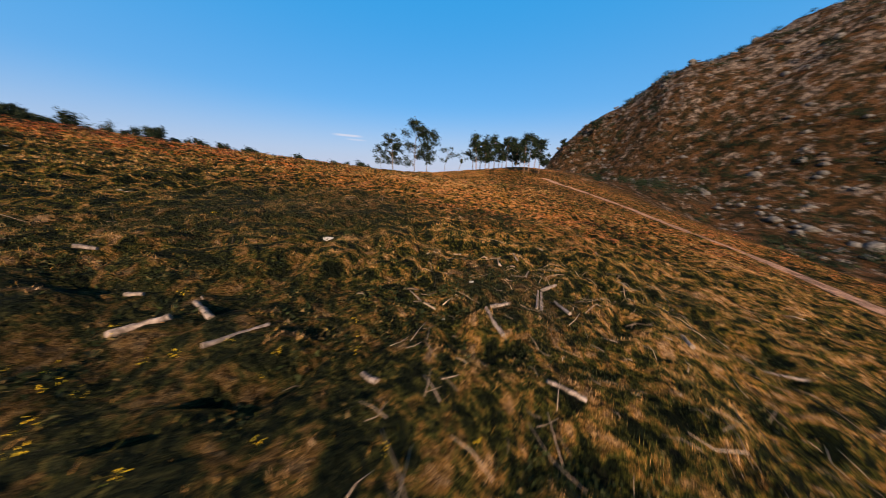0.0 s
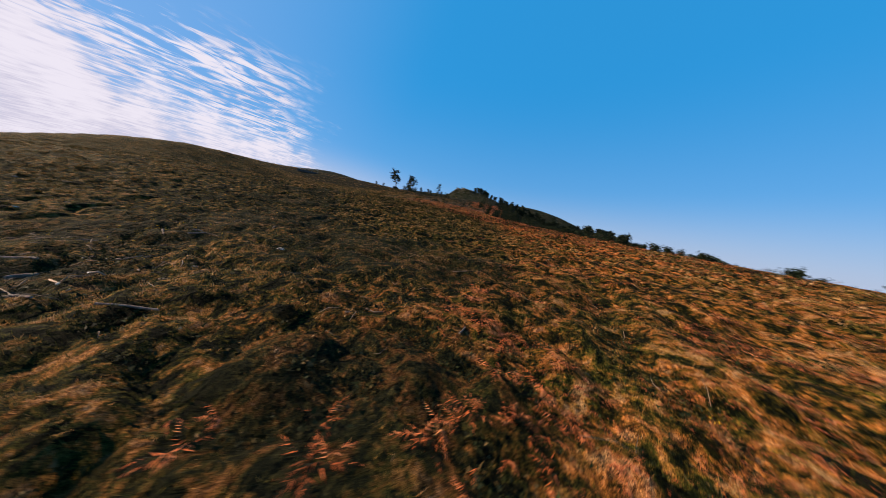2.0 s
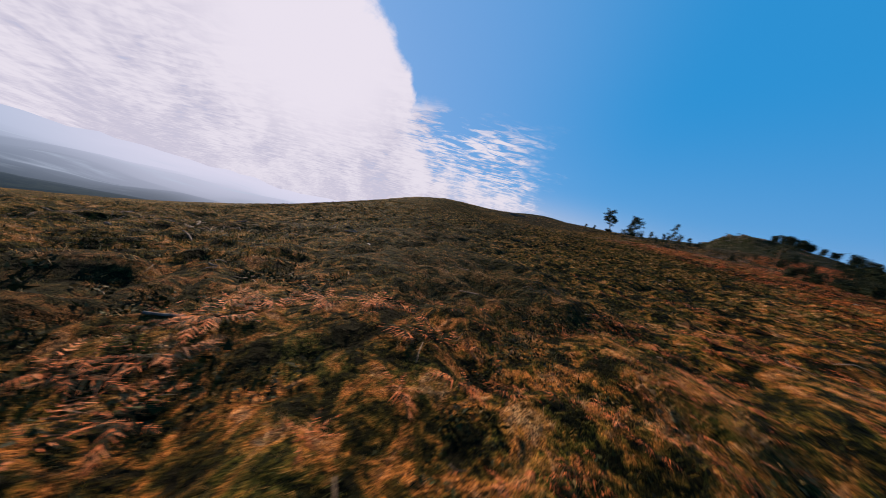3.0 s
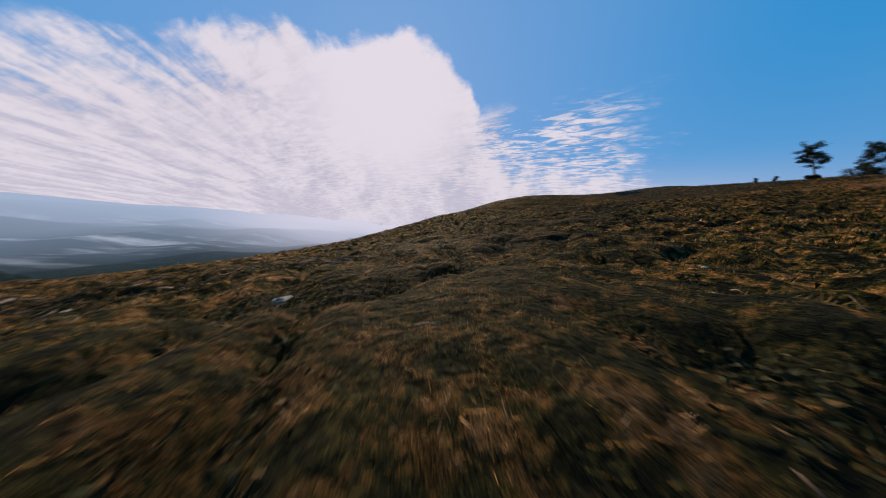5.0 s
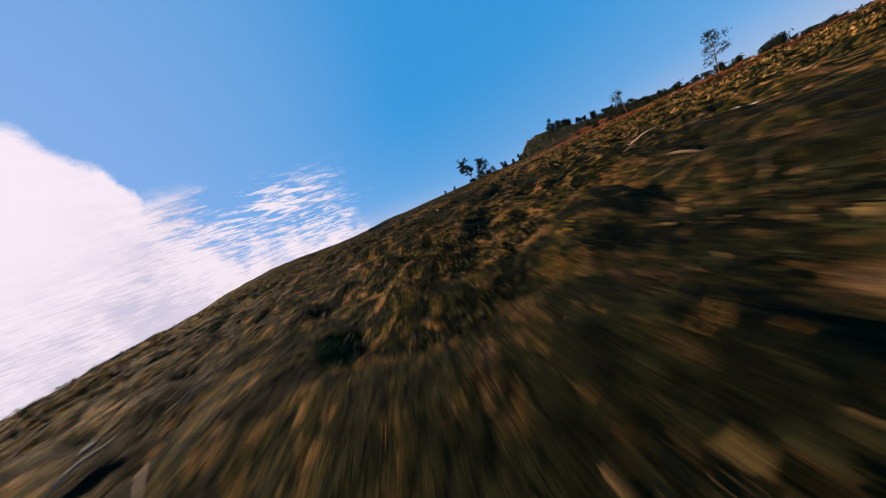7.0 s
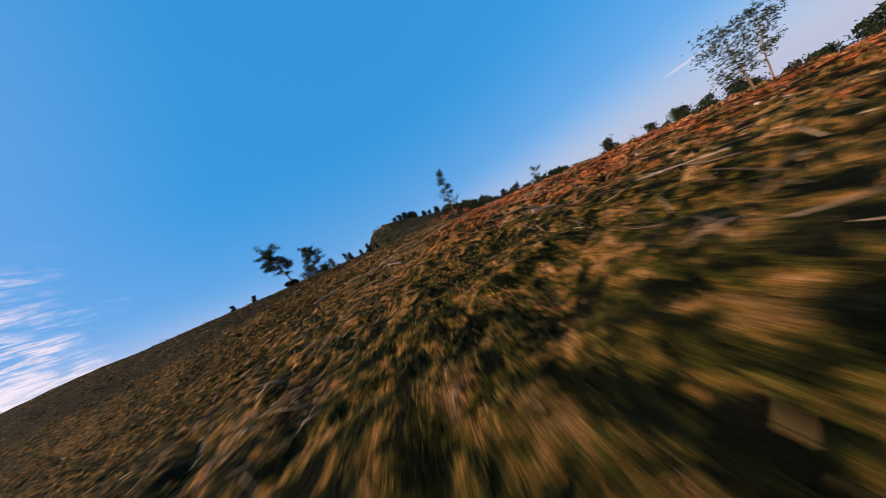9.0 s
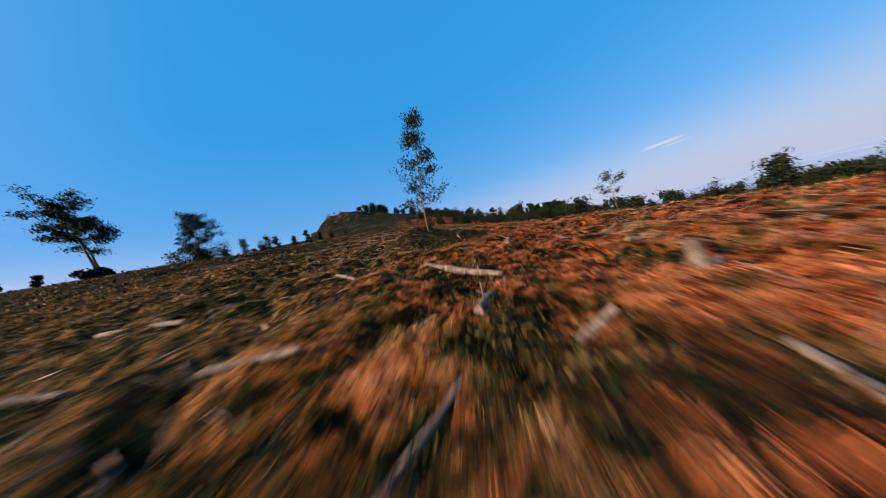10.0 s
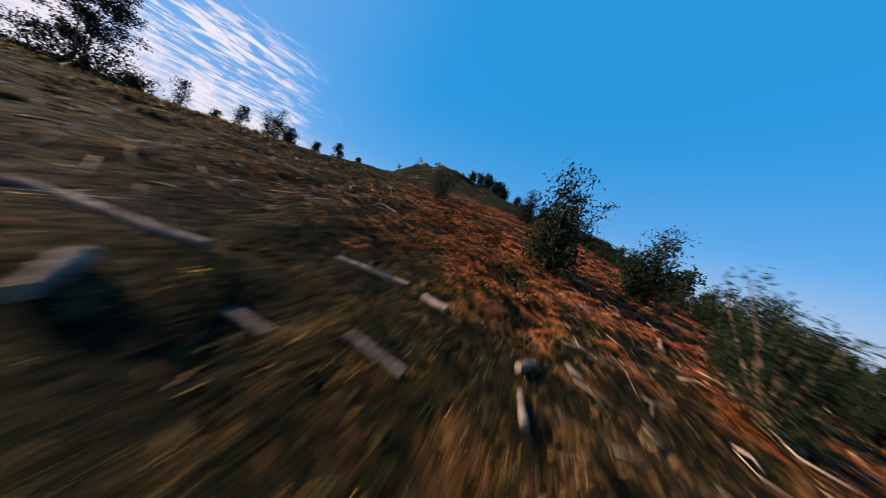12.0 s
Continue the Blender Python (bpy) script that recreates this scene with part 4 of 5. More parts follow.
TIMBER = [(-5.0, 3.38, 0.75, 26, 0.065), (-8.35, 5.28, 0.35, 30, 0.05), (-4.57, 4.0, 0.75, 150, 0.05), (-6.15, 4.25, 0.32, 5, 0.045), (-3.4, 3.4, 0.9, 60, 0.04), (-1.12, 3.1, 0.36, 150, 0.045),
          (3.7, 6.45, 0.8, 95, 0.05), (2.35, 3.4, 0.7, 164, 0.04), (1.35, 5.2, 1.0, 105, 0.05), (1.8, 6.45, 0.6, 12, 0.07), (3.85, 7.8, 0.62, 20, 0.06), (3.2, 7.1, 1.1, 68, 0.04), (3.32, 7.05, 1.1, 71, 0.05),
          (3.35, 8.7, 0.5, 60, 0.035), (8.9, 13.1, 0.5, 95, 0.06), (2.75, 12.15, 1.1, 116, 0.032), (3.2, 9.9, 0.65, 92, 0.035), (4.85, 11.47, 0.32, 130, 0.04), (9.0, 5.0, 1.3, 150, 0.035), (6.6, 5.4, 0.5, 70, 0.05),
          (-95.3, -20.6, 5.0, 96, 0.11), (-86.1, -7.4, 1.9, 90, 0.09), (-94.4, -4.83, 2.2, 26, 0.085), (-92.5, -5.3, 1.5, 126, 0.06), (-91.1, -7.05, 1.5, 120, 0.034), (-92.7, -8.5, 1.1, 65, 0.045),
          (-98.2, -12.2, 3.6, 50, 0.07), (-89.6, -5.0, 0.8, 140, 0.05), (-84.9, -13.6, 0.9, 36, 0.03), (-97.0, -7.2, 1.8, 15, 0.05), (-96.4, -1.6, 2.6, 140, 0.08), (-88.5, -1.0, 2.0, 60, 0.06),
          (-124.6, 7.1, 3.0, 165, 0.17), (-123.3, 10.5, 1.1, 120, 0.05), (-122.9, 12.0, 0.62, 128, 0.06), (-124.4, 13.8, 0.75, 10, 0.04), (-136.05, 13.5, 1.2, 90, 0.055), (-135.8, 14.6, 0.42, 60, 0.06),
          (-135.3, 15.9, 0.45, 140, 0.05), (-134.5, 11.6, 1.4, 98, 0.055), (-133.7, 12.3, 0.42, 35, 0.07), (-133.6, 11.1, 1.6, 81, 0.05), (-132.6, 12.0, 0.38, 70, 0.05), (-113.0, 0.6, 0.9, 82, 0.05),
          (-115.8, -3.0, 1.2, 80, 0.04), (-118.5, 6.0, 1.6, 20, 0.07), (-35.3, -17.85, 1.0, 98, 0.04), (-35.85, -16.45, 0.6, 32, 0.04), (-36.5, -15.2, 0.55, 110, 0.04), (-40.9, -8.7, 0.9, 45, 0.05),
          (-17.6, -1.5, 0.5, 20, 0.03), (-4.9, 19.3, 0.75, 100, 0.022), (-16.9, -5.3, 0.6, 60, 0.04),
          (1.1, 19.9, 0.45, 165, 0.022), (-100.6, 4.4, 2.4, 75, 0.05), (-105.5, 2.4, 1.8, 130, 0.07),
          (-92.3, -15.5, 2.2, 37, 0.09), (-91.9, -16.9, 1.6, 39, 0.08), (-87.0, -15.4, 1.3, 43, 0.08), (-80.45, -11.3, 0.55, 160, 0.035), (-95.7, -12.2, 0.9, 69, 0.07), (-90.9, -2.7, 2.4, 101, 0.05),
          (-93.65, -9.2, 0.5, 81, 0.07), (-91.0, -5.2, 0.55, 71, 0.05), (-97.4, -10.3, 1.4, 174, 0.06), (-94.1, 0.2, 2.5, 104, 0.07), (-95.2, -0.5, 2.8, 141, 0.06), (-101.95, -0.65, 2.3, 164, 0.05), (-103.6, 0.6, 0.9, 63, 0.11),
          (-103.8, 4.3, 0.5, 168, 0.05), (-106.0, -2.5, 0.85, 126, 0.05), (-105.5, 15.2, 1.0, 44, 0.06), (-118.1, -3.2, 2.2, 46, 0.09), (-116.2, -1.5, 0.8, 83, 0.06), (-115.6, 3.0, 0.8, 60, 0.06), (-114.2, 6.6, 0.45, 56, 0.05),
          (-119.0, 4.4, 1.6, 43, 0.05), (-113.2, 9.3, 0.8, 177, 0.04), (-114.9, 4.8, 0.5, 61, 0.06), (-115.3, 14.0, 1.6, 146, 0.05), (-124.5, 9.9, 0.6, 136, 0.03), (-134.4, 10.7, 0.65, 107, 0.05), (-134.3, 13.2, 0.45, 88, 0.035),
          (-134.4, 14.3, 0.6, 81, 0.035), (-134.6, 15.7, 0.4, 174, 0.035), (-135.8, 16.7, 0.25, 56, 0.04)]
for k, (x, y, long, turn, thick) in enumerate(TIMBER):
    fallen("log" if thick > 0.045 else "fallen_branch", x, y, long, turn, thick, "weathered grey cut log lying in the bracken" if x < -70 else "bleached cut log lying in the heath", 200 + k)
for k in range(70):
    s = rng.uniform(0, 1)
    x, y = -72 - 74 * s, float(np.interp(72 + 74 * s, [72, 100, 121, 150], [-15, 0, 11, 17])) + rng.normal() * 9
    if line_distance(x, y, TRACK_LINE) > 3.0 and line_distance(x, y, STRETCH) > 3.2 and math.hypot(x + 123.5, y - 8.5) > 3:
        fallen("log", x, y, rng.uniform(0.4, 1.8), rng.uniform(0, 180), rng.uniform(0.03, 0.065), "weathered grey cut log lying in the bracken", 300 + k)
for k, (x, y, h, t) in enumerate([(-115.6, -2.0, 0.85, 0.10), (-90.7, -3.6, 0.42, 0.09), (-131.6, 10.4, 0.3, 0.13), (-132.6, 10.7, 0.28, 0.12), (-104, 12, 0.4, 0.14), (-96, 6, 0.35, 0.15), (-84, -3, 0.3, 0.14)]):
    fallen("tree_stump", x, y, h, rng.uniform(0, 360), t, "short sawn tree stump standing on the felled slope", 400 + k, upright=1.0)


def stone_mesh(name, size, seed, mat):
    r = np.random.default_rng(seed)
    bm = bmesh.new()
    bmesh.ops.create_icosphere(bm, subdivisions=2, radius=size)
    sx, sy, sz = r.uniform(0.8, 1.4), r.uniform(0.6, 1.1), r.uniform(0.4, 0.75)
    for v in bm.verts:
        n = noise.noise(v.co * (1.3 / size) + Vector((seed * 3.1, 0, 0)))
        v.co *= 1 + 0.35 * n
        v.co.x, v.co.y, v.co.z = v.co.x * sx, v.co.y * sy, v.co.z * sz
    me = bpy.data.meshes.new(name)
    bm.to_mesh(me)
    bm.free()
    me.materials.append(mat)
    return me


SLOPE_STONES = [stone_mesh("stone", 0.15, 70 + i, PALE) for i in range(4)]
for k in range(260):
    x, y = -rng.uniform(5, 135), -8 - 90 * rng.uniform(0, 1) ** 1.3
    x, y = (x, y) if k < 190 else (rng.uniform(-60, 5), rng.uniform(-20, 30))
    if line_distance(x, y, STRETCH) < 6.0:
        continue
    ob = tagged(new("stone", SLOPE_STONES[k % 4]), "pale stone lying on the grassy slope", "stone", "stones on the grassy slope")
    ob.matrix_world = stand(x, y, rng.uniform(0, 360), rng.uniform(0.25, 0.85), 0.04)
white_stone = tagged(new("white_stone", stone_mesh("white_stone", 0.22, 5, PALE)), "bright white stone lying in the grass", "stone")
white_stone.matrix_world = stand(-4.7, 9.3, 30)
STONES = [stone_mesh("stone", 0.12, 20 + i, PALE if i % 2 else ROCK) for i in range(6)]
BOULDERS = [stone_mesh("boulder", 1.0, 40 + i, DARKROCK) for i in range(6)]
for k in range(70):
    s = rng.uniform(0, 1) ** 1.2
    x, y = 9 - 150 * s, float(np.interp(-9 + 150 * s, [-9, 7, 38, 80, 150], [12, 10, -18, -13, 17])) + rng.normal() * 7
    if line_distance(x, y, STRETCH) < 3.5:
        continue
    ob = tagged(new("stone", STONES[k % 6]), "small pale lichen-covered stone in the heath", "stone", "stones in the heath")
    ob.matrix_world = stand(x, y, rng.uniform(0, 360), rng.uniform(0.4, 1.1), 0.02)
for k in range(40):
    a, d = rng.uniform(0, 6.28), rng.uniform(2, 15)
    x, y = -205 + d * math.cos(a), -2 + d * math.sin(a)
    ob = tagged(new("boulder", BOULDERS[k % 6]), "weathered grey boulder on the rocky knob", "boulder", "boulders on the knob")
    ob.matrix_world = stand(x, y, rng.uniform(0, 360), rng.uniform(0.5, 1.6), 0.3)


# ---- ground cover: nobody could count these ----
def scatter(n, wide, seed, reach=None):
    """Random spots along the flown stretch of the slope, dense in the middle and thinning outwards."""
    r = np.random.default_rng(seed)
    line = np.array(STRETCH, float)
    seg = np.linalg.norm(np.diff(line, axis=0), axis=1)
    at = r.uniform(0, seg.sum(), n)
    i = np.minimum(np.searchsorted(np.cumsum(seg), at), len(seg) - 1)
    s = r.uniform(0, 1, n)[:, None]
    p = line[i] * (1 - s) + line[i + 1] * s
    d = r.normal(size=(n, 2))
    d /= np.linalg.norm(d, axis=1)[:, None]
    return p + d * (np.abs(r.standard_t(2.2, n)) * wide).clip(0, 70)[:, None]


def spread_out(n, seed):
    r = np.random.default_rng(seed)
    return np.stack([r.uniform(-150, 20, n), r.uniform(-34, 52, n)], -1)


def far_slope(n, seed):
    r = np.random.default_rng(seed)
    return np.stack([r.uniform(-150, 12, n), r.uniform(-118, -30, n)], -1)


def fern_here(x, y):
    edge = -13.5 + 35.5 * smooth(x, -85, -45) - 9 * smooth(x, -18, 4) + 14.5 * (1 - smooth(x, -106, -88)) + 8.6 * (1 - smooth(x, -121, -111)) + 7 * (1 - smooth(np.abs(x + 133), 1.5, 5.5))
    n = soft_noise(x / 9, y / 9, 31) + 0.5 * soft_noise(x / 3.4, y / 3.4, 32)
    return smooth((y - edge) / 13 + 1.2 * n, -0.35, 0.65)


def heath_shade_here(x, y):
    best = 0.0
    for px, py, reach in HEATH_SHADE_SPOTS:
        best = np.maximum(best, 1 - smooth(np.hypot(x - px, y - py), 0.25 * reach, reach))
    return best


def on_track(x, y):
    return np.minimum(np.maximum(line_distance(x, y, TRACK_LINE) - 2.0, 0.34 - line_distance(x, y, TRACK_LINE)), line_distance(x, y, PATH_LINE) - 1.0)


def stuff(name, verts, faces, mat, label, category):
    tagged(new(name, mesh_from(name, verts, faces, [mat])), label, category, kind="stuff")


def build_grass():
    r = np.random.default_rng(71)
    p = np.concatenate([scatter(63000, 3.0, 72), scatter(20000, 12.0, 73), spread_out(44000, 74), far_slope(21000, 70)])
    clump = hummock(p[:, 0], p[:, 1])
    x, y, dice = p[:, 0], p[:, 1], r.uniform(0, 1, (4, len(p)))
    keep = (clump > 0.0 - 0.3 * dice[0]) & (dice[1] > (0.42 + 0.36 * smooth(x, -25, -60)) * fern_here(x, y))
    keep &= (dice[2] > 0.18 * smooth(x, -92, -112) * (1 + 1.3 * smooth(x, -116, -120))) & (dice[3] > 0.78 * heath_shade_here(x, y)) & (on_track(x, y) > 0.1)
    p, clump = p[keep], clump[keep]
    n, b = len(p), 12
    far = line_distance(p[:, 0], p[:, 1], STRETCH)
    big = (1 + smooth(far, 3, 25) * 1.0) * (0.8 + 0.5 * np.clip(clump + 0.2, 0, 1))
    base = np.repeat(p, b, 0) + r.normal(size=(n * b, 2)) * 0.10 * np.repeat(big, b)[:, None]
    z = height(base[:, 0], base[:, 1]) - 0.015
    long = r.uniform(0.045, 0.125, n * b) * np.repeat(big, b)
    a, lean = r.uniform(0, 6.28, n * b), r.uniform(0.2, 1.3, n * b)
    tip = np.stack([base[:, 0] + (np.cos(a) * lean + 0.15) * long, base[:, 1] + (np.sin(a) * lean + 0.22) * long, z + long * (1.05 - 0.5 * lean) + 0.01], -1)
    wide = (np.repeat(big * (0.0028 + 0.0190 * smooth(far, 0.8, 15.0)), b) * r.uniform(0.5, 1.4, n * b))[:, None]
    side = np.stack([-np.sin(a), np.cos(a)], -1) * wide
    v = np.stack([np.c_[base - side, z], np.c_[base + side, z], tip], 1).reshape(-1, 3)
    stuff("grass", v, np.arange(len(v)).reshape(-1, 3), GRASS, "tufts of olive and straw-coloured moorland grass", "grass")


def build_bracken():
    r = np.random.default_rng(75)
    p = np.concatenate([scatter(34000, 5.0, 76), scatter(10000, 14.0, 77), spread_out(16000, 78)])
    tufts = soft_noise(p[:, 0] / 1.1, p[:, 1] / 1.1, 36) + 0.6 * soft_noise(p[:, 0] / 0.5, p[:, 1] / 0.5, 37)
    keep = (fern_here(p[:, 0], p[:, 1]) * (1 - 0.5 * heath_shade_here(p[:, 0], p[:, 1])) * r.uniform(0.3, 1, len(p)) > 0.30) & (tufts > 0.07 - 0.07 * smooth(p[:, 0], -62, -76)) & (on_track(p[:, 0], p[:, 1]) > 0.2)
    p = p[keep]
    p = p[r.permutation(len(p))[:7800]]
    n, b, seg = len(p), 5, 9
    far = np.linalg.norm(p[:, None, :] - np.array(STRETCH)[None], axis=2).min(1)
    big = np.repeat((1 + smooth(far, 10, 40) * 1.2) * r.uniform(0.6, 1.25, n), b)
    big = big * np.repeat(1 - (0.58 - 0.30 * smooth(p[:, 0], -60, -75)) * (1 - smooth(line_distance(p[:, 0], p[:, 1], STRETCH), 0.8, 3.5)), b)
    a, arch = r.uniform(0, 6.28, n * b), r.uniform(0.5, 1.3, n * b)
    long = 0.55 * big * r.uniform(0.7, 1.2, n * b)
    u = np.linspace(0.12, 1, seg)
    flat = np.sin(u[None, :] * arch[:, None] * 1.15) / arch[:, None] / 1.15
    rise = (1 - np.cos(u[None, :] * arch[:, None] * 1.9)) / arch[:, None]
    out = long[:, None] * (0.35 * flat + 0.55 * u[None, :])
    up_ = long[:, None] * (0.75 * u[None, :] - 0.5 * rise * 0.9)
    c, s = np.cos(a)[:, None], np.sin(a)[:, None]
    base = np.repeat(np.c_[p, height(p[:, 0], p[:, 1]) - 0.02], b, 0)
    spine = base[:, None, :] + np.stack([c * out, s * out, up_], -1)
    wide = long[:, None] * 0.27 * (1 - u[None, :] * 0.92) * r.uniform(0.7, 1.2, (n * b, seg))
    tris = []
    step = (0.12 * long)[:, None, None] * np.stack([np.cos(a), np.sin(a), -0.1 * np.ones_like(a)], -1)[:, None, :]
    for sgn in (-1, 1):
        tip = spine + sgn * wide[..., None] * np.stack([-s, c, 0 * c], -1) + step * 1.4
        tip[..., 2] -= wide * r.uniform(-0.1, 0.6, wide.shape)
        tris.append(np.stack([spine - step * 0.18, spine + step * 0.26, tip], 2))
    v = np.concatenate(tris, 1).reshape(-1, 3)
    stuff("bracken", v, np.arange(len(v)).reshape(-1, 3), FERN, "rust-red dead bracken fronds in tangled clumps", "fern")


def build_heather():
    r = np.random.default_rng(79)
    p = np.concatenate([scatter(13000, 5.0, 80), spread_out(6000, 82), far_slope(4500, 83)])
    n0 = 0.05 - hummock(p[:, 0], p[:, 1])
    thin = 0.30 * smooth(p[:, 0], -8, -20) * smooth(p[:, 0], -85, -65) + 0.35 * smooth(p[:, 0], -108, -112)
    p = p[(n0 + 0.15 * r.uniform(-1, 1, len(p)) > 0.03 + thin - 0.26 * heath_shade_here(p[:, 0], p[:, 1])) & (on_track(p[:, 0], p[:, 1]) > 0.4)]
    far = np.linalg.norm(p[:, None, :] - np.array(STRETCH)[None], axis=2).min(1)
    big = r.uniform(0.6, 1.5, len(p)) * (1 + 1.2 * smooth(far, 10, 32))
    z = height(p[:, 0], p[:, 1])
    cnt = 38
    d = r.normal(size=(len(p) * cnt, 3))
    d /= np.linalg.norm(d, axis=1)[:, None]
    d[:, 2] = np.abs(d[:, 2]) * 0.75
    at = np.repeat(np.c_[p, z - 0.02], cnt, 0) + d * (0.30 * np.repeat(big, cnt) * r.uniform(0.35, 1.1, len(d)))[:, None]
    grow = np.repeat(0.6 + 0.4 * smooth(far, 2, 7) + 1.6 * smooth(far, 10, 32), cnt)[:, None]
    tip = at + d * 0.05 * grow + r.normal(size=at.shape) * 0.045 * grow
    side = np.cross(d, r.normal(size=at.shape)) * 0.024 * grow
    v = np.stack([at - side, at + side, tip], 1).reshape(-1, 3)
    stuff("heather", v, np.arange(len(v)).reshape(-1, 3), HEATH, "low dark green heather and gorse cushions", "heather")


def build_flowers():
    r = np.random.default_rng(97)
    p = np.concatenate([np.stack([r.normal(-3.5, 1.6, 46), r.normal(1.8, 1.2, 46)], -1), scatter(90, 5.0, 98)])
    c = np.c_[p, height(p[:, 0], p[:, 1]) + 0.16]
    v, f = leaves(c, 0.045, 9, 0.016, 99, 0.0)
    stuff("gorse_flowers", v, f, YELLOW, "tiny yellow gorse flowers among the heather", "flowers")


def build_sticks():
    r = np.random.default_rng(85)
    q = np.concatenate([scatter(5200, 6.0, 86), scatter(21000, 8.0, 87), np.stack([r.uniform(-68, -18, 330), r.uniform(-42, -6, 330)], -1), np.stack([r.uniform(-1, 9, 300), r.uniform(1, 10, 300)], -1)])
    felled = smooth(q[:, 0], -62, -80) * smooth(q[:, 0], -160, -135) + 0.025
    felled[-630:] = 1
    q = q[(r.uniform(0, 1, len(q)) < felled) & (on_track(q[:, 0], q[:, 1]) > -0.6) & ((line_distance(q[:, 0], q[:, 1], STRETCH) > 2.6) | (q[:, 0] > -20))]
    vs, fs, k = [], [], 0
    for x, y in q:
        long, a = 0.12 + r.gamma(1.5, 0.17), r.uniform(0, 3.14)
        thick = r.uniform(0.014, 0.034) if r.uniform(0, 1) < 0.22 and line_distance(x, y, STRETCH) > 4.5 else r.uniform(0.004, 0.011)
        dx, dy = math.cos(a) * long / 2, math.sin(a) * long / 2
        e = np.array([[x - dx, y - dy], [x + r.normal() * 0.02, y + r.normal() * 0.02], [x + dx, y + dy]])
        vs.append((e, thick))
    e = np.array([v[0] for v in vs])
    th = np.array([v[1] for v in vs])
    z = height(e[..., 0], e[..., 1]) + 0.03 + r.uniform(0, 0.10, e.shape[:2])
    pts = np.concatenate([e, z[..., None]], -1)
    d = pts[:, 2] - pts[:, 0]
    a = np.cross(d, [0, 0, 1.0])
    a /= np.linalg.norm(a, axis=1)[:, None]
    b = np.cross(a, d)
    b /= np.linalg.norm(b, axis=1)[:, None]
    ring = [a, b, -a, -b]
    v = np.stack([pts[:, i, None, :] + np.stack(ring, 1) * (th * (1.0, 0.9, 0.6)[i])[:, None, None] for i in range(3)], 1).reshape(-1, 3)
    f = []
    for i in range(2):
        for j in range(4):
            f.append([i * 4 + j, i * 4 + (j + 1) % 4, i * 4 + 4 + (j + 1) % 4, i * 4 + 4 + j])
    f += [[3, 2, 1, 0], [8, 9, 10, 11]]
    f = (np.array(f)[None] + 12 * np.arange(len(q))[:, None, None]).reshape(-1, 4)
    stuff("brushwood", v, f, STICK, "bleached twigs and bark left from felling", "brushwood")


def build_gravel():
    r = np.random.default_rng(91)
    line = np.array(TRACK_LINE, float)[1:7]
    seg = np.linalg.norm(np.diff(line, axis=0), axis=1)
    i = r.choice(len(seg), 2600, p=seg / seg.sum())
    s = r.uniform(0, 1, 2600)[:, None]
    d = (line[i + 1] - line[i]) / seg[i][:, None]
    off = r.choice([-2.0, 2.0, 0.0], 2600, p=[0.42, 0.42, 0.16]) + r.normal(size=2600) * 0.35
    p = line[i] * (1 - s) + line[i + 1] * s + np.stack([-d[:, 1], d[:, 0]], -1) * off[:, None]
    size = 0.008 + r.gamma(1.6, 0.012, 2600)
    oct_ = np.array([[1, 0, 0], [0, 1, 0], [-1, 0, 0], [0, -1, 0], [0, 0, 0.8], [0, 0, -0.6]])
    v = oct_[None] * size[:, None, None] * r.uniform(0.6, 1.3, (2600, 6, 1))
    v = v + np.c_[p, height(p[:, 0], p[:, 1]) + 0.05][:, None, :]
    f = np.array([[0, 1, 4], [1, 2, 4], [2, 3, 4], [3, 0, 4], [1, 0, 5], [2, 1, 5], [3, 2, 5], [0, 3, 5]])
    f = (f[None] + 6 * np.arange(2600)[:, None, None]).reshape(-1, 3)
    stuff("gravel", v.reshape(-1, 3), f, SCREE, "loose grey stones along the track", "gravel")


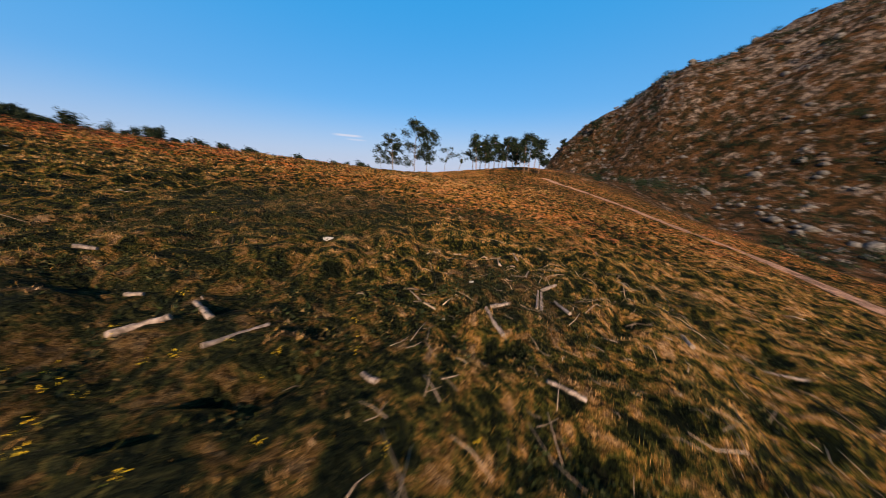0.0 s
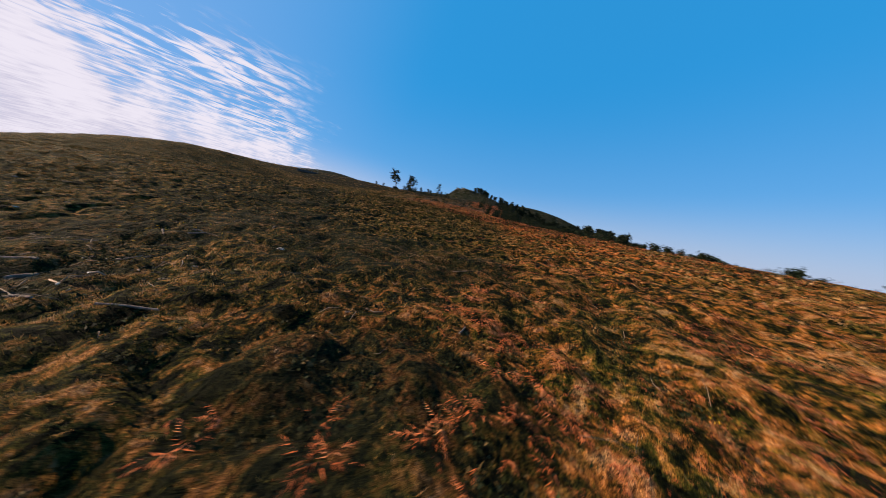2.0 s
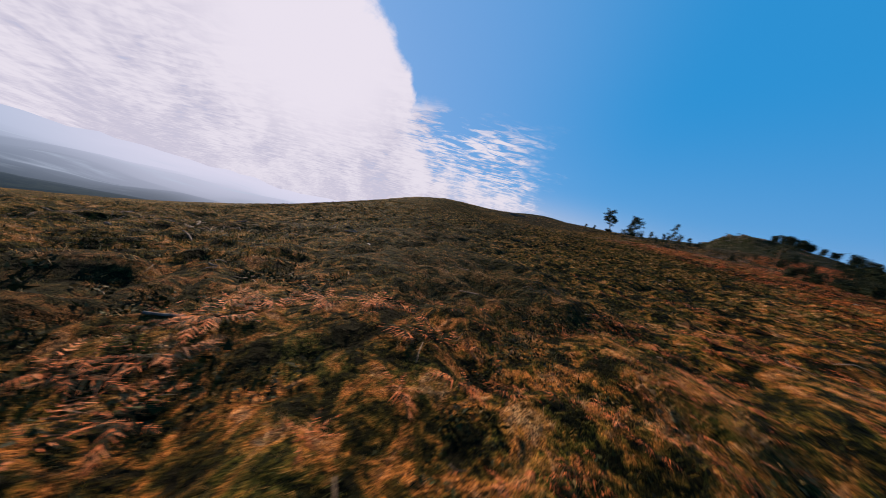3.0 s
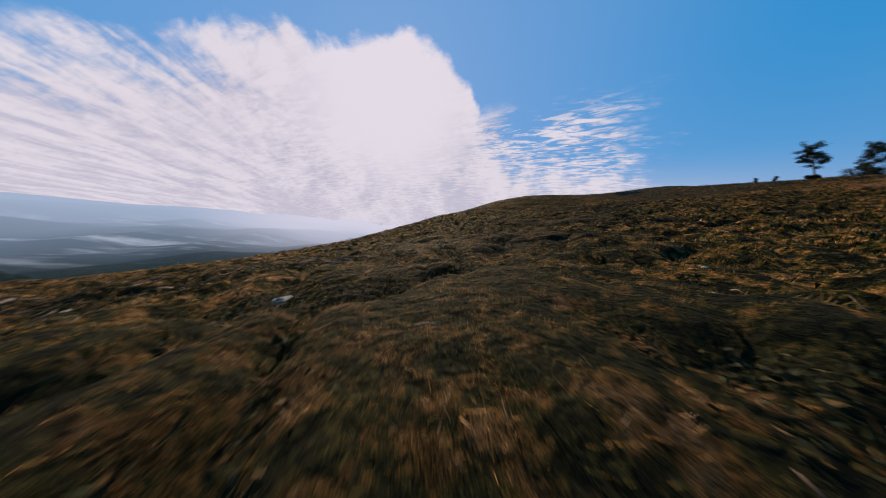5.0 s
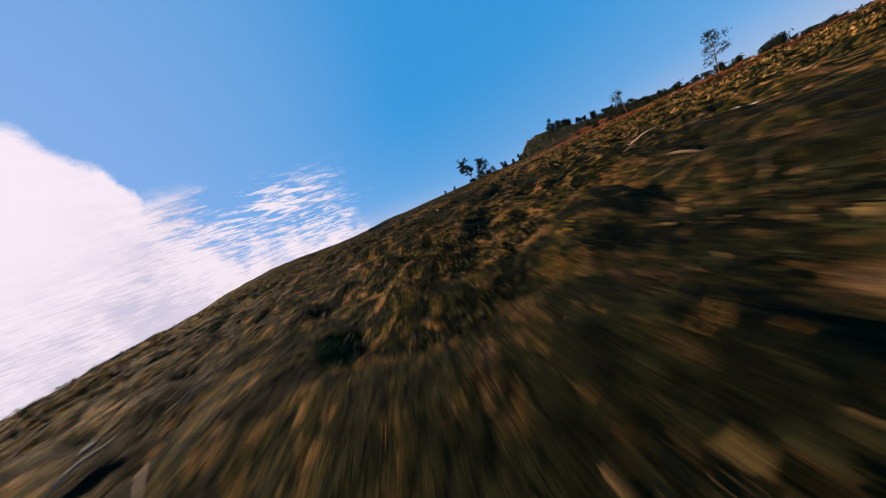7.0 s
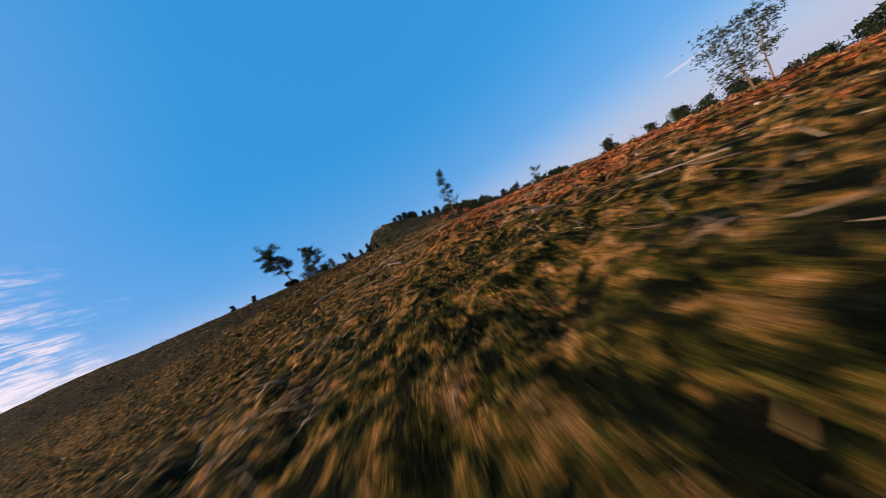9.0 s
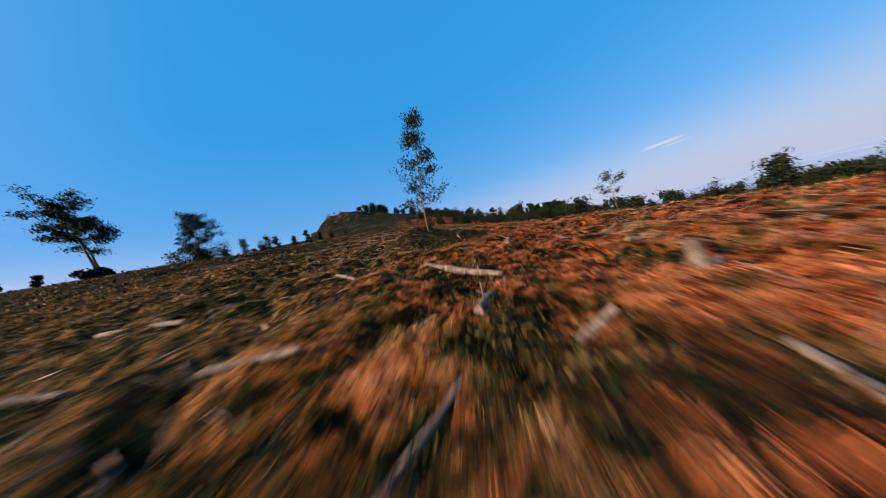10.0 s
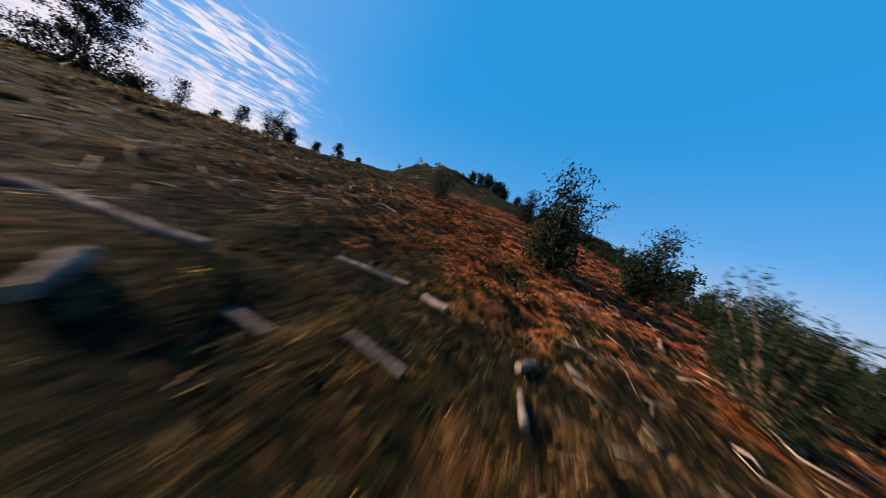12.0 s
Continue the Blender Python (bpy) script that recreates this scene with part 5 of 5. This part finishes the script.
def build_scree():
    """Rocks and dark scrub all over the mountain beyond the valley."""
    r = np.random.default_rng(93)
    n = 5200
    p = np.stack([r.uniform(45, 260, n), r.uniform(20, 260, n)], -1)
    ok = (p[:, 0] + 0.35 * p[:, 1] > 92) & (on_track(p[:, 0], p[:, 1]) > 3) & (soft_noise(p[:, 0] / 14, p[:, 1] / 14, 41) > -0.1)
    p = p[ok]
    size = 0.18 + r.gamma(1.2, 0.34, len(p))
    ball = np.array([[1, 0, 0], [0.5, 0.8, 0.1], [-0.5, 0.85, 0], [-1, 0.1, 0.1], [-0.5, -0.8, 0], [0.6, -0.8, 0.1], [0.45, 0.3, 0.75], [-0.4, 0.35, 0.8], [0, -0.45, 0.7], [0, 0, -0.5]])
    v = ball[None] * size[:, None, None] * r.uniform(0.65, 1.3, (len(p), 10, 1)) + np.c_[p, height(p[:, 0], p[:, 1])][:, None, :]
    f = np.array([[0, 1, 6], [1, 2, 7], [1, 7, 6], [2, 3, 7], [3, 4, 8], [3, 8, 7], [4, 5, 8], [5, 0, 6], [5, 6, 8], [6, 7, 8], [1, 0, 9], [2, 1, 9], [3, 2, 9], [4, 3, 9], [5, 4, 9], [0, 5, 9]])
    stuff("scree", v.reshape(-1, 3), (f[None] + 10 * np.arange(len(p))[:, None, None]).reshape(-1, 3), SCREE, "grey rocks strewn over the steep mountainside", "rocks")
    q = np.stack([r.uniform(45, 240, 1100), r.uniform(20, 250, 1100)], -1)
    q = q[(q[:, 0] + 0.35 * q[:, 1] > 66) & (soft_noise(q[:, 0] / 20, q[:, 1] / 20, 42) > 0.05)]
    c = np.repeat(np.c_[q, height(q[:, 0], q[:, 1]) + 0.5], 3, 0) + r.normal(size=(3 * len(q), 3)) * np.array([1.1, 1.1, 0.35])
    g = np.stack([r.uniform(60, 200, 60), r.uniform(30, 190, 60)], -1)
    g = g[g[:, 0] + 0.35 * g[:, 1] > 85]
    c = np.concatenate([c, np.repeat(np.c_[g, height(g[:, 0], g[:, 1]) + 0.8], 9, 0) + r.normal(size=(9 * len(g), 3)) * np.array([2.2, 2.2, 0.7])])
    v, f = leaves(c, 0.7, 34, 0.30, 94)
    stuff("mountain_scrub", v, f, LEAF, "patches of dark green scrub on the mountainside", "scrub")


def build_crest_frame():
    """A low dark wall with a tilted rail frame on it, far off on the crest."""
    x, y = -128.0, -88.0
    z = float(height(x, y))
    root = thing("rail_frame", x, y, z, "low dark wall with a pale metal rail frame on the crest", "railing", turn=127)
    bm = bmesh.new()
    bmesh.ops.create_cube(bm, size=1.0, matrix=Matrix.Translation((0, 0, 0.4)) @ Matrix.Diagonal((11.0, 0.7, 1.3, 1)))
    bmesh.ops.bevel(bm, geom=bm.edges[:], offset=0.08, segments=1, affect="EDGES")
    me = bpy.data.meshes.new("wall_block")
    bm.to_mesh(me)
    bm.free()
    me.materials.append(DARKROCK)
    part("wall_block", me, root)
    for px, top in ((-5.2, 1.1), (-1.8, 1.7), (1.8, 2.3), (5.2, 2.9)):
        v, f = tube([(px, 0, 0.8), (px, 0, 0.5 * (0.8 + top)), (px, 0, top)], [0.07] * 3, 6)
        part("post", mesh_from("post", v, f, [PALE], True), root)
    v, f = tube([(-5.2, 0, 1.1), (0, 0, 2.0), (5.2, 0, 2.9)], [0.07] * 3, 6)
    part("rail", mesh_from("rail", v, f, [PALE], True), root)


build_crest_frame()
build_scree()
build_grass()
build_bracken()
build_heather()
build_flowers()
build_sticks()
build_gravel()
